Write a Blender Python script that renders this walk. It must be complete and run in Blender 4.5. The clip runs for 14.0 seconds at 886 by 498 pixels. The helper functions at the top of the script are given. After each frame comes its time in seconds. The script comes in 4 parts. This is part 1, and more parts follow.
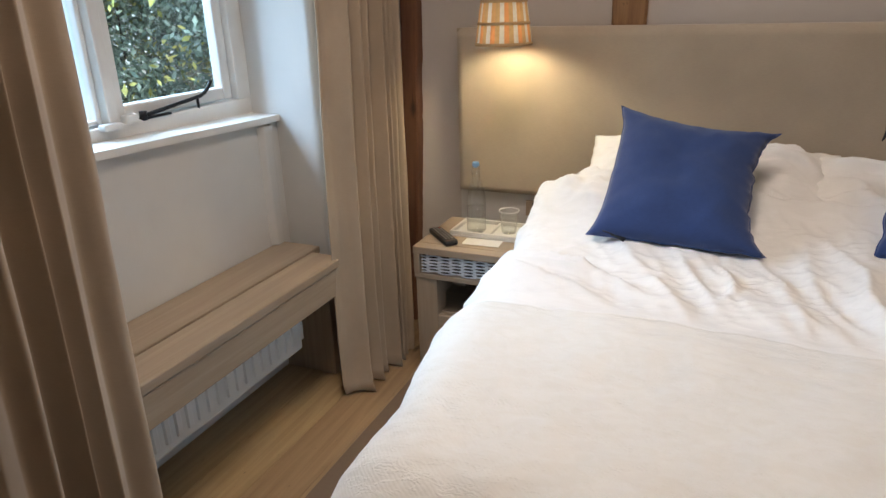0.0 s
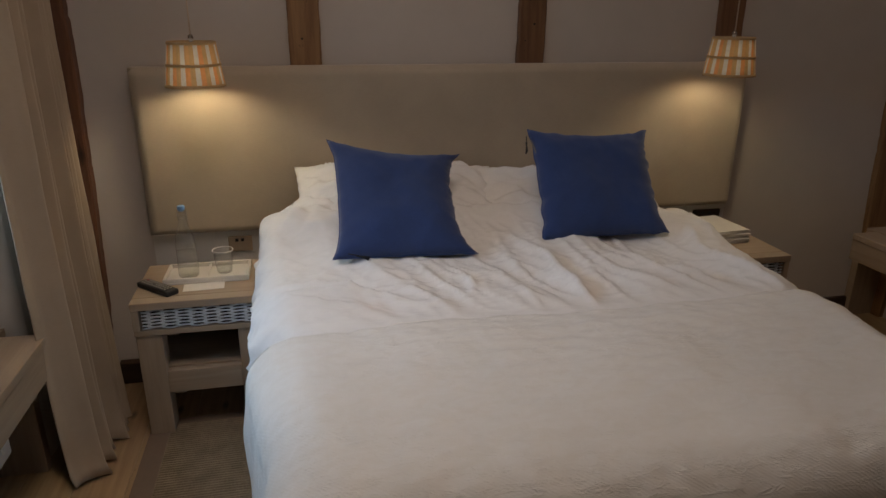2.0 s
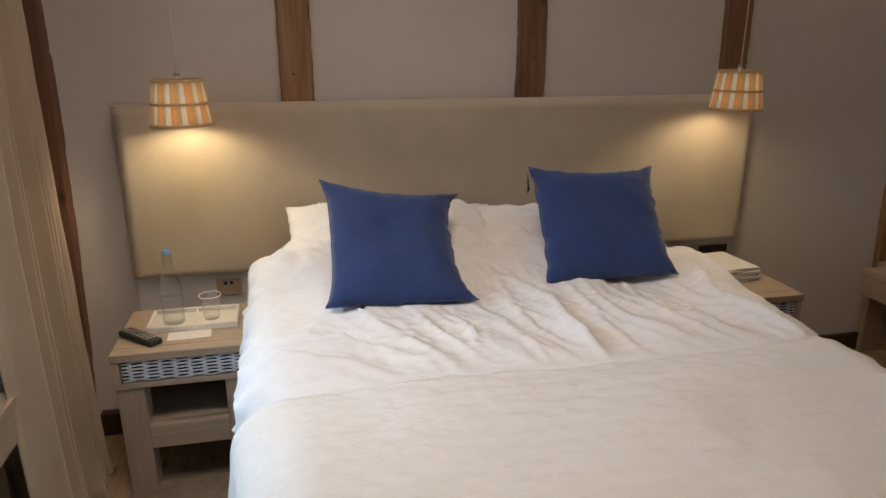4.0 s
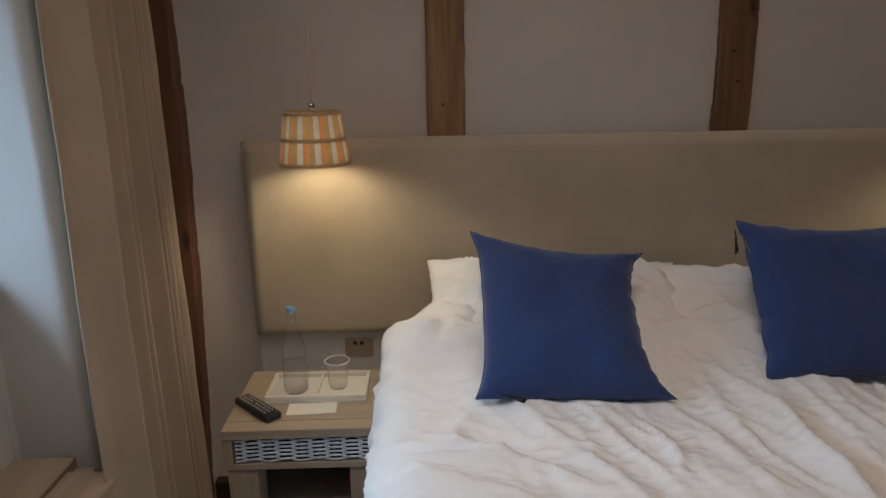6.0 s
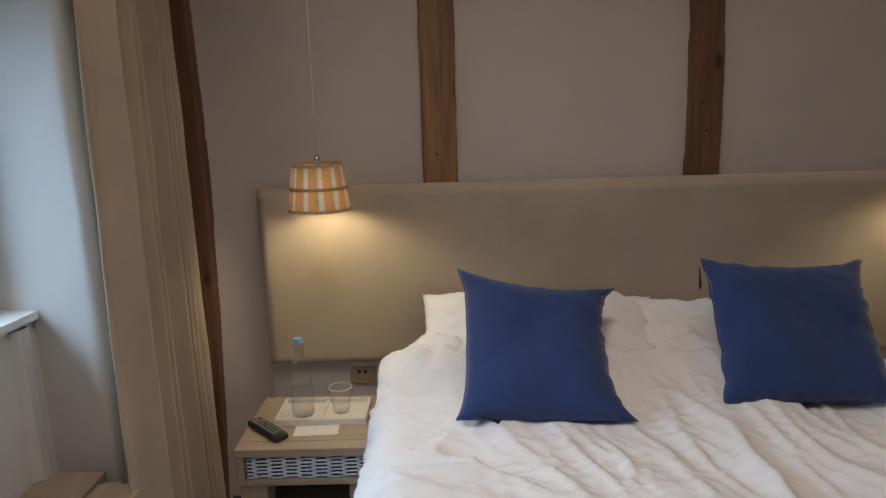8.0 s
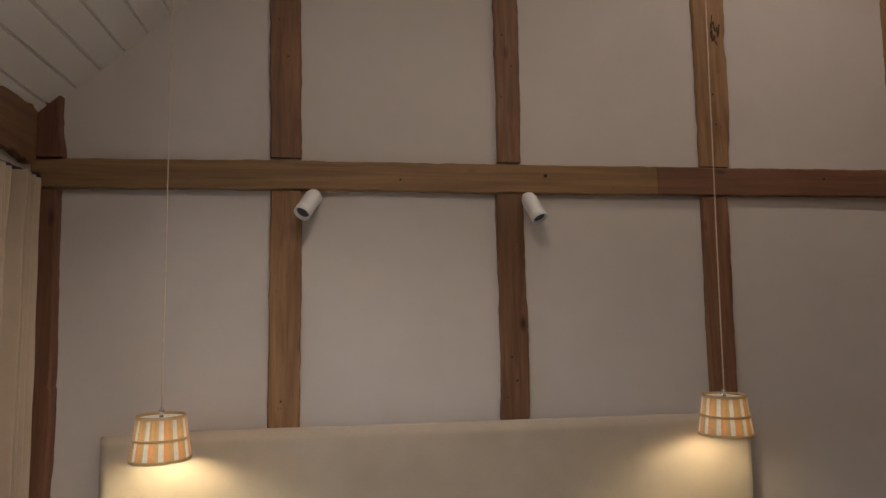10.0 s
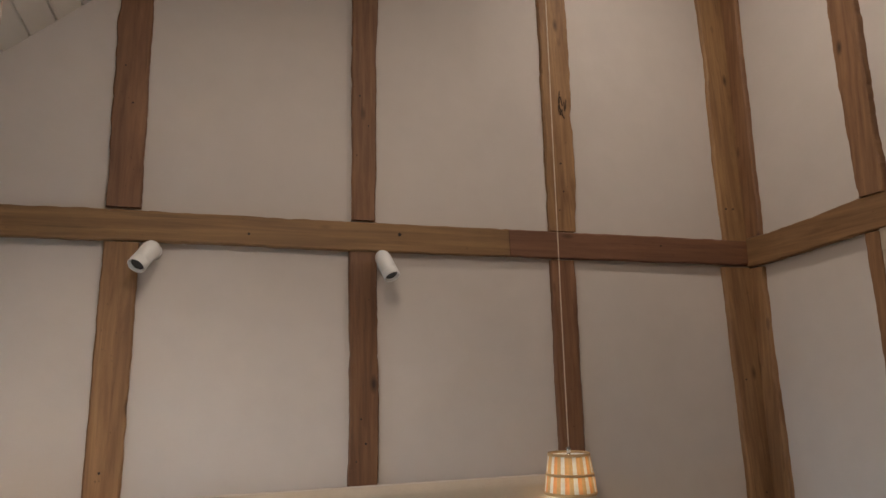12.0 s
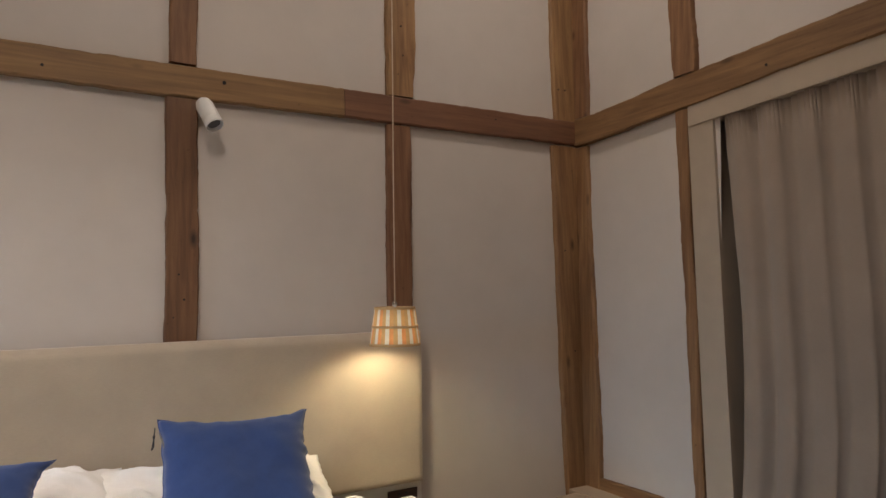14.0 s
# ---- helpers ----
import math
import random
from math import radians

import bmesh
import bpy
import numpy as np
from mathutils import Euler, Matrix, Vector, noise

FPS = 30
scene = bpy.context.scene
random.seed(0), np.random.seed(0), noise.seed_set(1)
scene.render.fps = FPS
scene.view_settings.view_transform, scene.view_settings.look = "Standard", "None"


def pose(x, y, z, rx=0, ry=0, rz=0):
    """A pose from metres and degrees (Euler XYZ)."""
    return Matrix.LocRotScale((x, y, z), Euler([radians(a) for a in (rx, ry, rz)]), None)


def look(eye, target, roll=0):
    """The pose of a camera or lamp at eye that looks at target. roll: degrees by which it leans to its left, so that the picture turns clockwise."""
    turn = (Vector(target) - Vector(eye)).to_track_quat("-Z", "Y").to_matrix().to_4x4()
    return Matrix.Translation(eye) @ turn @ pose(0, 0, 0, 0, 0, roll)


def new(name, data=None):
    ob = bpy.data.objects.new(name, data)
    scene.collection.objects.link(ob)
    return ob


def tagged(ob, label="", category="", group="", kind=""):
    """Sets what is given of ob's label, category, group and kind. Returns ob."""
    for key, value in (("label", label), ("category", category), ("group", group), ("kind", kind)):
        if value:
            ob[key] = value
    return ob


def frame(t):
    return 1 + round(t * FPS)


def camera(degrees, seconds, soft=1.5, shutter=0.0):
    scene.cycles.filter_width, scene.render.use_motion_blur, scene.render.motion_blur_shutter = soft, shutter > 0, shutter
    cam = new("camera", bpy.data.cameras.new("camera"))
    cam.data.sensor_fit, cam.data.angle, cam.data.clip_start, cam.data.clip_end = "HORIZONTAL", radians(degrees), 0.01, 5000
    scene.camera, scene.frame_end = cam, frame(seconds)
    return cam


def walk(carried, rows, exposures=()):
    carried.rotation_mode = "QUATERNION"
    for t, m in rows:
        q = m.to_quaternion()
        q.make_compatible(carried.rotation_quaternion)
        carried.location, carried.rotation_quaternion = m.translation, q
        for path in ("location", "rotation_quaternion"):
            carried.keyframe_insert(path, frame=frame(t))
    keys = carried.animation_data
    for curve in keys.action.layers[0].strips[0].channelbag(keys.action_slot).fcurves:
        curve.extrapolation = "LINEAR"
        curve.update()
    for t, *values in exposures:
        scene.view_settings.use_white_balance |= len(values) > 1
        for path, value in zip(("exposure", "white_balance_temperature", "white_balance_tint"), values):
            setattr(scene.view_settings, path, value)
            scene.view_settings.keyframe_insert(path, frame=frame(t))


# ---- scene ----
cam = camera(67.1, 14.0, 1.5)
PATH = [
    (0, (0.082, 0.341, 1.468), (-0.688, 2.049, 0.768), -1.8),
    (0.5, (-0.079, 0.34, 1.49), (-0.496, 2.16, 0.774), -1.4),
    (1, (-0.223, 0.211, 1.538), (-0.255, 2.084, 0.838), -0.6),
    (1.5, (-0.361, 0.162, 1.55), (-0.084, 2.021, 0.868), 0.2),
    (2, (-0.39, 0.148, 1.569), (0.005, 1.99, 0.899), 0.4),
    (2.2, (-0.388, 0.14, 1.562), (0.037, 1.981, 0.905), 0.2),
    (4.3, (-0.373, 0.343, 1.598), (0.032, 2.213, 1.016), 0.1),
    (4.5, (-0.404, 0.385, 1.585), (-0.064, 2.273, 1.018), -0.1),
    (5, (-0.498, 0.48, 1.595), (-0.265, 2.388, 1.045), -0.1),
    (5.5, (-0.5, 0.598, 1.576), (-0.35, 2.521, 1.05), -0.5),
    (6, (-0.423, 0.775, 1.574), (-0.376, 2.706, 1.055), -0.9),
    (6.5, (-0.377, 0.831, 1.555), (-0.441, 2.772, 1.078), -1.0),
    (7, (-0.36, 0.787, 1.57), (-0.483, 2.732, 1.121), -0.9),
    (7.2, (-0.362, 0.74, 1.579), (-0.49, 2.686, 1.138), -1.0),
    (9.3, (-0.126, 0.31, 1.79), (0.136, 2.278, 1.551), -0.6),
    (9.4, (-0.119, 0.292, 1.803), (0.152, 2.266, 1.627), -0.3),
    (9.5, (-0.117, 0.282, 1.815), (0.156, 2.26, 1.703), -0.6),
    (10, (-0.1, 0.222, 1.836), (0.19, 2.193, 2.012), -0.6),
    (10.5, (-0.1, 0.213, 1.834), (0.207, 2.159, 2.176), -0.7),
    (11, (-0.013, 0.24, 1.803), (0.319, 2.176, 2.183), -0.9),
    (11.5, (0.045, 0.229, 1.808), (0.509, 2.137, 2.186), -1.0),
    (12, (0.063, 0.228, 1.783), (0.672, 2.094, 2.163), -1.0),
    (12.5, (0.089, 0.209, 1.763), (0.845, 2.025, 2.126), -0.9),
    (13, (0.114, 0.226, 1.667), (0.989, 1.992, 2.007), -0.9),
    (13.5, (0.149, 0.246, 1.594), (1.105, 1.984, 1.855), -0.9),
    (14, (0.166, 0.269, 1.547), (1.187, 1.984, 1.667), -0.8),
]
EXPOSURES = [
    (0.0, -0.42, 6690, 10), (0.5, -1.56, 7220, 12), (1.0, -2.01, 7330, 16), (1.5, -1.89, 6980, 14), (2.0, -1.57, 6980, 14), (2.2, -1.39, 6980, 14),
    (4.3, -0.73, 6930, 13), (5.0, -0.86, 6800, 13), (5.5, -1.24, 6700, 13), (6.0, -1.36, 6650, 12), (7.2, -1.38, 6600, 11), (9.3, -0.42, 6590, 10),
    (10.0, -0.38, 6590, 10), (10.5, -0.06, 6540, 9), (11.0, 0.08, 6540, 9), (11.5, 0.08, 6540, 9), (12.5, 0.07, 6540, 9), (13.0, 0.13, 6490, 8),
    (14.0, 0.05, 6540, 9),
]
walk(cam, [(t, look(eye, target, roll)) for t, eye, target, roll in PATH], EXPOSURES)
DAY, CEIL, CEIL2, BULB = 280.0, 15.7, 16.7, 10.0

# ---- light ----
world = bpy.data.worlds.new("world")
scene.world = world
world.use_nodes = True
wn = world.node_tree.nodes
sky = wn.new("ShaderNodeTexSky")
sky.sky_type, sky.sun_disc = "NISHITA", False
sky.sun_elevation, sky.sun_rotation = radians(58), radians(112)
world.node_tree.links.new(sky.outputs[0], wn["Background"].inputs[0])
wn["Background"].inputs[1].default_value = 0.15


def lamp(name, kind, m, power, color, size=0.3, size_y=None, spread=None):
    data = bpy.data.lights.new(name, kind)
    data.energy, data.color = power, color
    if kind == "AREA":
        data.size = size
        if size_y:
            data.shape, data.size_y = "RECTANGLE", size_y
        else:
            data.shape = "DISK"
        if spread:
            data.spread = radians(spread)
    if kind == "POINT":
        data.shadow_soft_size = size
    if kind == "SUN":
        data.angle = radians(size)
    ob = new(name, data)
    ob.matrix_world = m
    return ob


WARM = (1.0, 0.885, 0.59)
# overcast daylight, window sky light, two added ceiling fills, the two bedside bulbs
lamp("sun", "SUN", look((5, 0, 9), (0, 2, 0)), 5.0, (0.95, 0.97, 1.0), 12)
lamp("window_daylight", "AREA", look((-3.0, 1.9, 2.4), (-0.2, 2.0, 0.95)), DAY, (0.46, 0.70, 0.98), 1.8, 1.2)
# no fixture is known for these fills; they brighten bed and walls
lamp("ceiling_fill", "AREA", look((-0.5, 1.25, 3.2), (-0.35, 1.9, 0)), CEIL, (1.0, 0.85, 0.74), 0.5, None, 105)
lamp("ceiling_fill", "AREA", look((0.2, 1.45, 3.75), (0.3, 2.0, 0)), CEIL2, (1.0, 0.84, 0.725), 0.5)
# unseen lamp high up, placed from the shadow under the tie beam
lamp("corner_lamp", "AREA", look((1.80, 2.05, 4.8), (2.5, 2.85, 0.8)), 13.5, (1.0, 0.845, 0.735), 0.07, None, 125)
lamp("bedside_bulb", "POINT", pose(-0.757, 2.81, 1.36), BULB, WARM, 0.03)
lamp("bedside_bulb", "POINT", pose(1.421, 2.778, 1.377), BULB * 0.72, WARM, 0.03)


# ---- materials ----
class Mat:
    """A node material around one Principled shader, with object coordinates in metres."""

    def __init__(self, name, rough=0.6, metal=0.0):
        self.m = bpy.data.materials.new(name)
        self.m.use_nodes = True
        self.t = self.m.node_tree
        self.b = self.t.nodes["Principled BSDF"]
        self.b.inputs["Roughness"].default_value = rough
        self.b.inputs["Metallic"].default_value = metal
        self.co = self.t.nodes.new("ShaderNodeTexCoord").outputs["Object"]
        self.height = None

    def node(self, kind, **ins):
        n = self.t.nodes.new(kind)
        for k, v in ins.items():
            key = k.replace("_", " ")
            if hasattr(v, "is_output"):
                self.t.links.new(v, n.inputs[key])
            else:
                n.inputs[key].default_value = v
        return n

    def link(self, a, b):
        self.t.links.new(a, b)

    def stretch(self, sx, sy, sz):
        n = self.t.nodes.new("ShaderNodeMapping")
        n.inputs["Scale"].default_value = (sx, sy, sz)
        self.link(self.co, n.inputs["Vector"])
        return n.outputs[0]

    def noise(self, scale, detail=4, co=None, rough=0.55, dist=0.0):
        n = self.node("ShaderNodeTexNoise", Scale=scale, Detail=detail, Roughness=rough, Distortion=dist)
        self.link(co or self.co, n.inputs["Vector"])
        return n.outputs["Fac"]

    def ramp(self, fac, *stops):
        n = self.t.nodes.new("ShaderNodeValToRGB")
        e = n.color_ramp.elements
        while len(e) < len(stops):
            e.new(0.5)
        for el, (p, c) in zip(e, stops):
            el.position = p
            el.color = (*c, 1) if not isinstance(c, (int, float)) else (c, c, c, 1)
        self.link(fac, n.inputs[0])
        return n.outputs[0]

    def mix(self, fac, a, b, how="MIX"):
        n = self.t.nodes.new("ShaderNodeMix")
        n.data_type, n.blend_type = "RGBA", how
        for sock, v in ((n.inputs[0], fac), (n.inputs[6], a), (n.inputs[7], b)):
            if hasattr(v, "is_output"):
                self.link(v, sock)
            else:
                sock.default_value = v if isinstance(v, (int, float)) else (*v, 1)
        return n.outputs[2]

    def color(self, v):
        if hasattr(v, "is_output"):
            self.link(v, self.b.inputs["Base Color"])
        else:
            self.b.inputs["Base Color"].default_value = (*v, 1)
        return self

    def bump(self, fac, strength=0.3, dist=0.002):
        n = self.node("ShaderNodeBump", Strength=strength, Distance=dist, Height=fac)
        if self.height:
            self.link(self.height, n.inputs["Normal"])
        self.height = n.outputs[0]
        self.link(self.height, self.b.inputs["Normal"])
        return self

    def rough(self, fac, lo, hi):
        n = self.node("ShaderNodeMapRange", Value=fac)
        n.inputs["To Min"].default_value, n.inputs["To Max"].default_value = lo, hi
        self.link(n.outputs[0], self.b.inputs["Roughness"])
        return self

    def random(self):
        return self.t.nodes.new("ShaderNodeObjectInfo").outputs["Random"]


def plaster_mat(name, base):
    k = Mat(name, 0.85)
    big, mid, fine = k.noise(1.3, 3), k.noise(9, 5), k.noise(160, 3)
    c = k.mix(k.ramp(big, (0.3, 0), (0.75, 1)), tuple(v * 0.93 for v in base), tuple(min(v * 1.05, 0.9) for v in base))
    c = k.mix(k.ramp(mid, (0.35, 0.0), (0.8, 0.22)), c, tuple(v * 0.8 for v in base))
    return k.color(c).bump(big, 0.25, 0.03).bump(mid, 0.25, 0.006).bump(fine, 0.12, 0.001).m


def wood_mat(name, dark, light, axis, rough=0.6, knots=True, grain=1.0, vary=0.25):
    k = Mat(name, rough)
    s = [38.0 * grain] * 3
    s[axis] = 1.6 * grain
    g = k.noise(1.0, 6, k.stretch(*s), 0.65, 0.4)
    s2 = [7.0] * 3
    s2[axis] = 0.8
    b = k.noise(1.0, 3, k.stretch(*s2), 0.5, 0.6)
    c = k.mix(k.ramp(g, (0.32, 0), (0.7, 1)), dark, light)
    c = k.mix(k.ramp(b, (0.3, 0.0), (0.75, 0.42)), c, tuple(v * 0.62 for v in dark))
    if knots:
        v = k.node("ShaderNodeTexVoronoi", Scale=2.3)
        s3 = [3.0] * 3
        s3[axis] = 1.2
        k.link(k.stretch(*s3), v.inputs["Vector"])
        kn = k.ramp(v.outputs["Distance"], (0.03, 1), (0.13, 0))
        c = k.mix(kn, c, tuple(v * 0.3 for v in dark))
        s4 = [46.0] * 3
        s4[axis] = 0.7
        crack = k.ramp(k.noise(1.0, 3, k.stretch(*s4), 0.5, 0.2), (0.67, 0), (0.74, 0.5))
        c = k.mix(crack, c, tuple(v * 0.28 for v in dark))
        pits = k.ramp(k.noise(75, 2), (0.70, 0), (0.76, 0.6))
        c = k.mix(pits, c, tuple(v * 0.3 for v in dark))
    hsv = k.node("ShaderNodeHueSaturation", Color=c)
    if knots:
        hue = k.node("ShaderNodeMapRange", Value=k.random())
        hue.inputs["To Min"].default_value, hue.inputs["To Max"].default_value = 0.486, 0.508
        k.link(hue.outputs[0], hsv.inputs["Hue"])
    m = k.node("ShaderNodeMapRange", Value=k.random())
    m.inputs["To Min"].default_value, m.inputs["To Max"].default_value = 1 - vary, 1 + vary
    k.link(m.outputs[0], hsv.inputs["Value"])
    return k.color(hsv.outputs[0]).rough(g, rough - 0.12, rough + 0.15).bump(g, 0.35, 0.002).m


def cloth_mat(name, base, weave=900.0, amount=0.15, rough=0.9, sheen=0.3, blotch=0.1):
    k = Mat(name, rough)
    a = k.noise(3.0, 4)
    w1 = k.node("ShaderNodeTexWave", Scale=weave / 6.3, Distortion=0.6, Detail=1.0)
    w2 = k.node("ShaderNodeTexWave", Scale=weave / 6.3, Distortion=0.6, Detail=1.0)
    w2.bands_direction = "Z"
    for w in (w1, w2):
        k.link(k.co, w.inputs["Vector"])
    slub = k.noise(1.0, 3, k.stretch(60, 60, 320), 0.6)
    c = k.mix(k.ramp(a, (0.3, 0), (0.7, 1)), tuple(v * (1 - blotch) for v in base), tuple(min(1, v * (1 + blotch)) for v in base))
    c = k.mix(k.ramp(slub, (0.4, 0), (0.75, amount)), c, tuple(v * 0.6 for v in base))
    k.b.inputs["Sheen Weight"].default_value = sheen
    wv = k.mix(0.5, w1.outputs["Color"], w2.outputs["Color"])
    return k.color(c).bump(wv, 0.2, 0.0006).bump(slub, 0.15, 0.001).m


PLASTER = plaster_mat("warm_white_plaster", (0.57, 0.52, 0.477))
PLASTER_COOL = plaster_mat("recess_plaster", (0.68, 0.66, 0.63))
OAK_V = wood_mat("old_oak_upright", (0.158, 0.075, 0.034), (0.335, 0.186, 0.087), 2, 0.62)
OAK_X = wood_mat("old_oak_beam", (0.145, 0.075, 0.032), (0.29, 0.165, 0.074), 0, 0.62)
OAK_BROWN = wood_mat("old_oak_brown", (0.138, 0.068, 0.029), (0.28, 0.158, 0.069), 2, 0.62)
OAK_X_RED = wood_mat("old_oak_beam_reddish", (0.125, 0.055, 0.028), (0.25, 0.122, 0.062), 0, 0.62)
# reddish post oak, its colour darkened for the shade it stands in
OAK_RED_SHADED = wood_mat("shaded_red_oak", (0.12, 0.048, 0.024), (0.22, 0.10, 0.05), 2, 0.62)
OAK_Y = wood_mat("old_oak_side_beam", (0.15, 0.077, 0.031), (0.325, 0.188, 0.082), 1, 0.62)
LIME_X = wood_mat("limed_oak_x", (0.37, 0.285, 0.205), (0.475, 0.38, 0.285), 0, 0.5, False, 1.4, 0.06)
LIME_Y = wood_mat("limed_oak_y", (0.37, 0.285, 0.205), (0.475, 0.38, 0.285), 1, 0.5, False, 1.4, 0.06)
LIME_Z = wood_mat("limed_oak_z", (0.37, 0.285, 0.205), (0.475, 0.38, 0.285), 2, 0.5, False, 1.4, 0.06)
FLOOR = wood_mat("oak_floor", (0.32, 0.215, 0.112), (0.46, 0.33, 0.185), 1, 0.36, True, 1.0, 0.12)
DARK_SKIRT = wood_mat("dark_skirting", (0.03, 0.016, 0.01), (0.06, 0.03, 0.018), 0, 0.5, False)
LINEN = cloth_mat("taupe_linen", (0.43, 0.36, 0.275))
CURTAIN = cloth_mat("sand_curtain", (0.42, 0.33, 0.24), 700, 0.12)
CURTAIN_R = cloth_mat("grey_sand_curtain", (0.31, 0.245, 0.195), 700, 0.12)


def cotton_mat():
    k = Mat("white_cotton", 0.85)
    soft = k.noise(1.0, 4, k.stretch(9, 22, 16), 0.55, 1.2)
    tiny, thread = k.noise(55, 4, None, 0.6, 0.8), k.noise(700, 2)
    k.b.inputs["Sheen Weight"].default_value = 0.15
    return k.color(k.mix(k.ramp(soft, (0.3, 0), (0.7, 1)), (0.79, 0.78, 0.76), (0.85, 0.84, 0.825))).bump(soft, 0.25, 0.010).bump(tiny, 0.2, 0.002).bump(thread, 0.1, 0.0005).m


COTTON = cotton_mat()
NAVY = cloth_mat("navy_linen", (0.017, 0.045, 0.155), 800, 0.25, 0.9, 0.25, 0.12)
NAVY_EDGE = cloth_mat("navy_piping", (0.022, 0.055, 0.18), 800, 0.2, 0.9, 0.2, 0.1)
LACQUER = Mat("white_lacquer", 0.35)
LACQUER.color(LACQUER.mix(LACQUER.ramp(LACQUER.noise(12, 4), (0.4, 0), (0.8, 0.2)), (0.78, 0.76, 0.71), (0.6, 0.57, 0.5)))
LACQUER = LACQUER.m


def plain(name, col, rough=0.5, metal=0.0, vary=0.12, scale=40.0):
    k = Mat(name, rough, metal)
    n = k.noise(scale, 4)
    c = k.mix(k.ramp(n, (0.3, 0), (0.75, 1)), tuple(v * (1 - vary) for v in col), tuple(min(1, v * (1 + vary)) for v in col))
    return k.color(c).rough(n, max(rough - 0.08, 0.02), min(rough + 0.1, 1)).m


WHITE_PAINT = plain("white_gloss_paint", (0.78, 0.77, 0.74), 0.4, 0, 0.05, 8)
TRIM_PAINT = plain("stone_paint", (0.42, 0.35, 0.275), 0.55, 0, 0.05, 8)
BOARD_PAINT = plain("white_board_paint", (0.66, 0.62, 0.56), 0.55, 0, 0.05, 3)
CHROME = plain("brushed_chrome", (0.6, 0.58, 0.55), 0.22, 1.0, 0.1, 90)
IRON = plain("black_iron", (0.02, 0.02, 0.022), 0.45, 0.6, 0.3, 60)
BLACK = plain("black_plastic", (0.016, 0.016, 0.017), 0.4, 0, 0.2, 60)
KEY_GREY = plain("pale_keys", (0.48, 0.48, 0.46), 0.5)
RED = plain("red_key", (0.5, 0.03, 0.02), 0.5)
ENAMEL = plain("white_enamel", (0.74, 0.74, 0.72), 0.35, 0, 0.03, 10)
LENS = plain("dark_lens", (0.08, 0.08, 0.09), 0.12)
PAPER = plain("paper", (0.74, 0.72, 0.67), 0.8, 0, 0.04, 30)
SOCKET = plain("beige_socket", (0.40, 0.31, 0.22), 0.5, 0, 0.05)
KNOT = plain("dark_knot_wood", (0.055, 0.030, 0.017), 0.7, 0, 0.4, 90)
DARK = plain("dark_void", (0.012, 0.011, 0.011), 0.8)
WICKER = plain("white_wicker", (0.62, 0.66, 0.72), 0.6, 0, 0.22, 120)
BLUE_CAP = plain("blue_cap", (0.22, 0.45, 0.75), 0.4)
CORD = plain("cream_cord", (0.62, 0.5, 0.38), 0.7)
ZIP = plain("dull_zip", (0.2, 0.19, 0.18), 0.4, 0.5)
TASSEL = plain("black_tassel", (0.012, 0.012, 0.016), 0.7)
MATTRESS = plain("mattress_ticking", (0.55, 0.53, 0.5), 0.9)


def coverlet_mat():
    k = Mat("cream_matelasse", 0.88)
    warp = k.mix(0.06, k.co, k.node("ShaderNodeTexNoise", Scale=9.0, Detail=3.0).outputs["Color"])
    v = k.node("ShaderNodeTexVoronoi", Scale=21.0)
    v.feature = "SMOOTH_F1"
    k.link(warp, v.inputs["Vector"])
    leaf = k.noise(1.0, 5, k.stretch(16, 26, 22), 0.6, 1.4)
    crinkle = k.ramp(k.noise(1.0, 4, k.stretch(15, 62, 40), 0.6, 1.0), (0.50, 0), (0.56, 1), (0.62, 0))
    stitch = k.node("ShaderNodeTexWave", Scale=55.0, Distortion=1.5, Detail=1.0)
    stitch.bands_direction = "DIAGONAL"
    k.link(k.co, stitch.inputs["Vector"])
    patch = k.ramp(k.noise(2.2, 3), (0.42, 0.15), (0.62, 1))
    fine = k.noise(260, 3)
    c = k.mix(k.ramp(leaf, (0.35, 0), (0.7, 1)), (0.79, 0.765, 0.715), (0.83, 0.815, 0.78))
    k.b.inputs["Sheen Weight"].default_value = 0.2
    k.color(c).bump(v.outputs["Distance"], 0.35, 0.006).bump(leaf, 0.2, 0.008)
    return k.bump(k.mix(patch, (0, 0, 0), crinkle), 0.4, 0.007).bump(stitch.outputs["Fac"], 0.12, 0.0015).bump(fine, 0.2, 0.001).m


COVERLET = coverlet_mat()


def glass_mat(name, tint, ior=1.45, rough=0.10):
    """Thin clear glass: see-through, with a sheen that grows towards grazing."""
    k = Mat(name, rough)
    clear = k.node("ShaderNodeBsdfTransparent", Color=(*tint, 1))
    gloss = k.node("ShaderNodeBsdfGlossy", Roughness=rough)
    edge = k.t.nodes.new("ShaderNodeMath")
    edge.operation = "POWER"
    k.link(k.node("ShaderNodeLayerWeight", Blend=0.5).outputs["Facing"], edge.inputs[0])
    edge.inputs[1].default_value = 2.6
    sheen = k.node("ShaderNodeMapRange", Value=edge.outputs[0])
    sheen.inputs["To Min"].default_value, sheen.inputs["To Max"].default_value = (ior - 1) * 0.11, min(0.9, (ior - 1) * 1.4)
    mx = k.node("ShaderNodeMixShader", Fac=sheen.outputs[0])
    k.link(clear.outputs[0], mx.inputs[1])
    k.link(gloss.outputs[0], mx.inputs[2])
    k.link(mx.outputs[0], k.t.nodes["Material Output"].inputs[0])
    return k.m


GLASS = glass_mat("clear_glass", (0.985, 0.99, 0.985), 1.8, 0.16)
PANE = glass_mat("window_glass", (0.95, 0.98, 1.0), 1.3, 0.02)
WATER = glass_mat("water", (0.985, 0.99, 0.985), 1.2, 0.05)


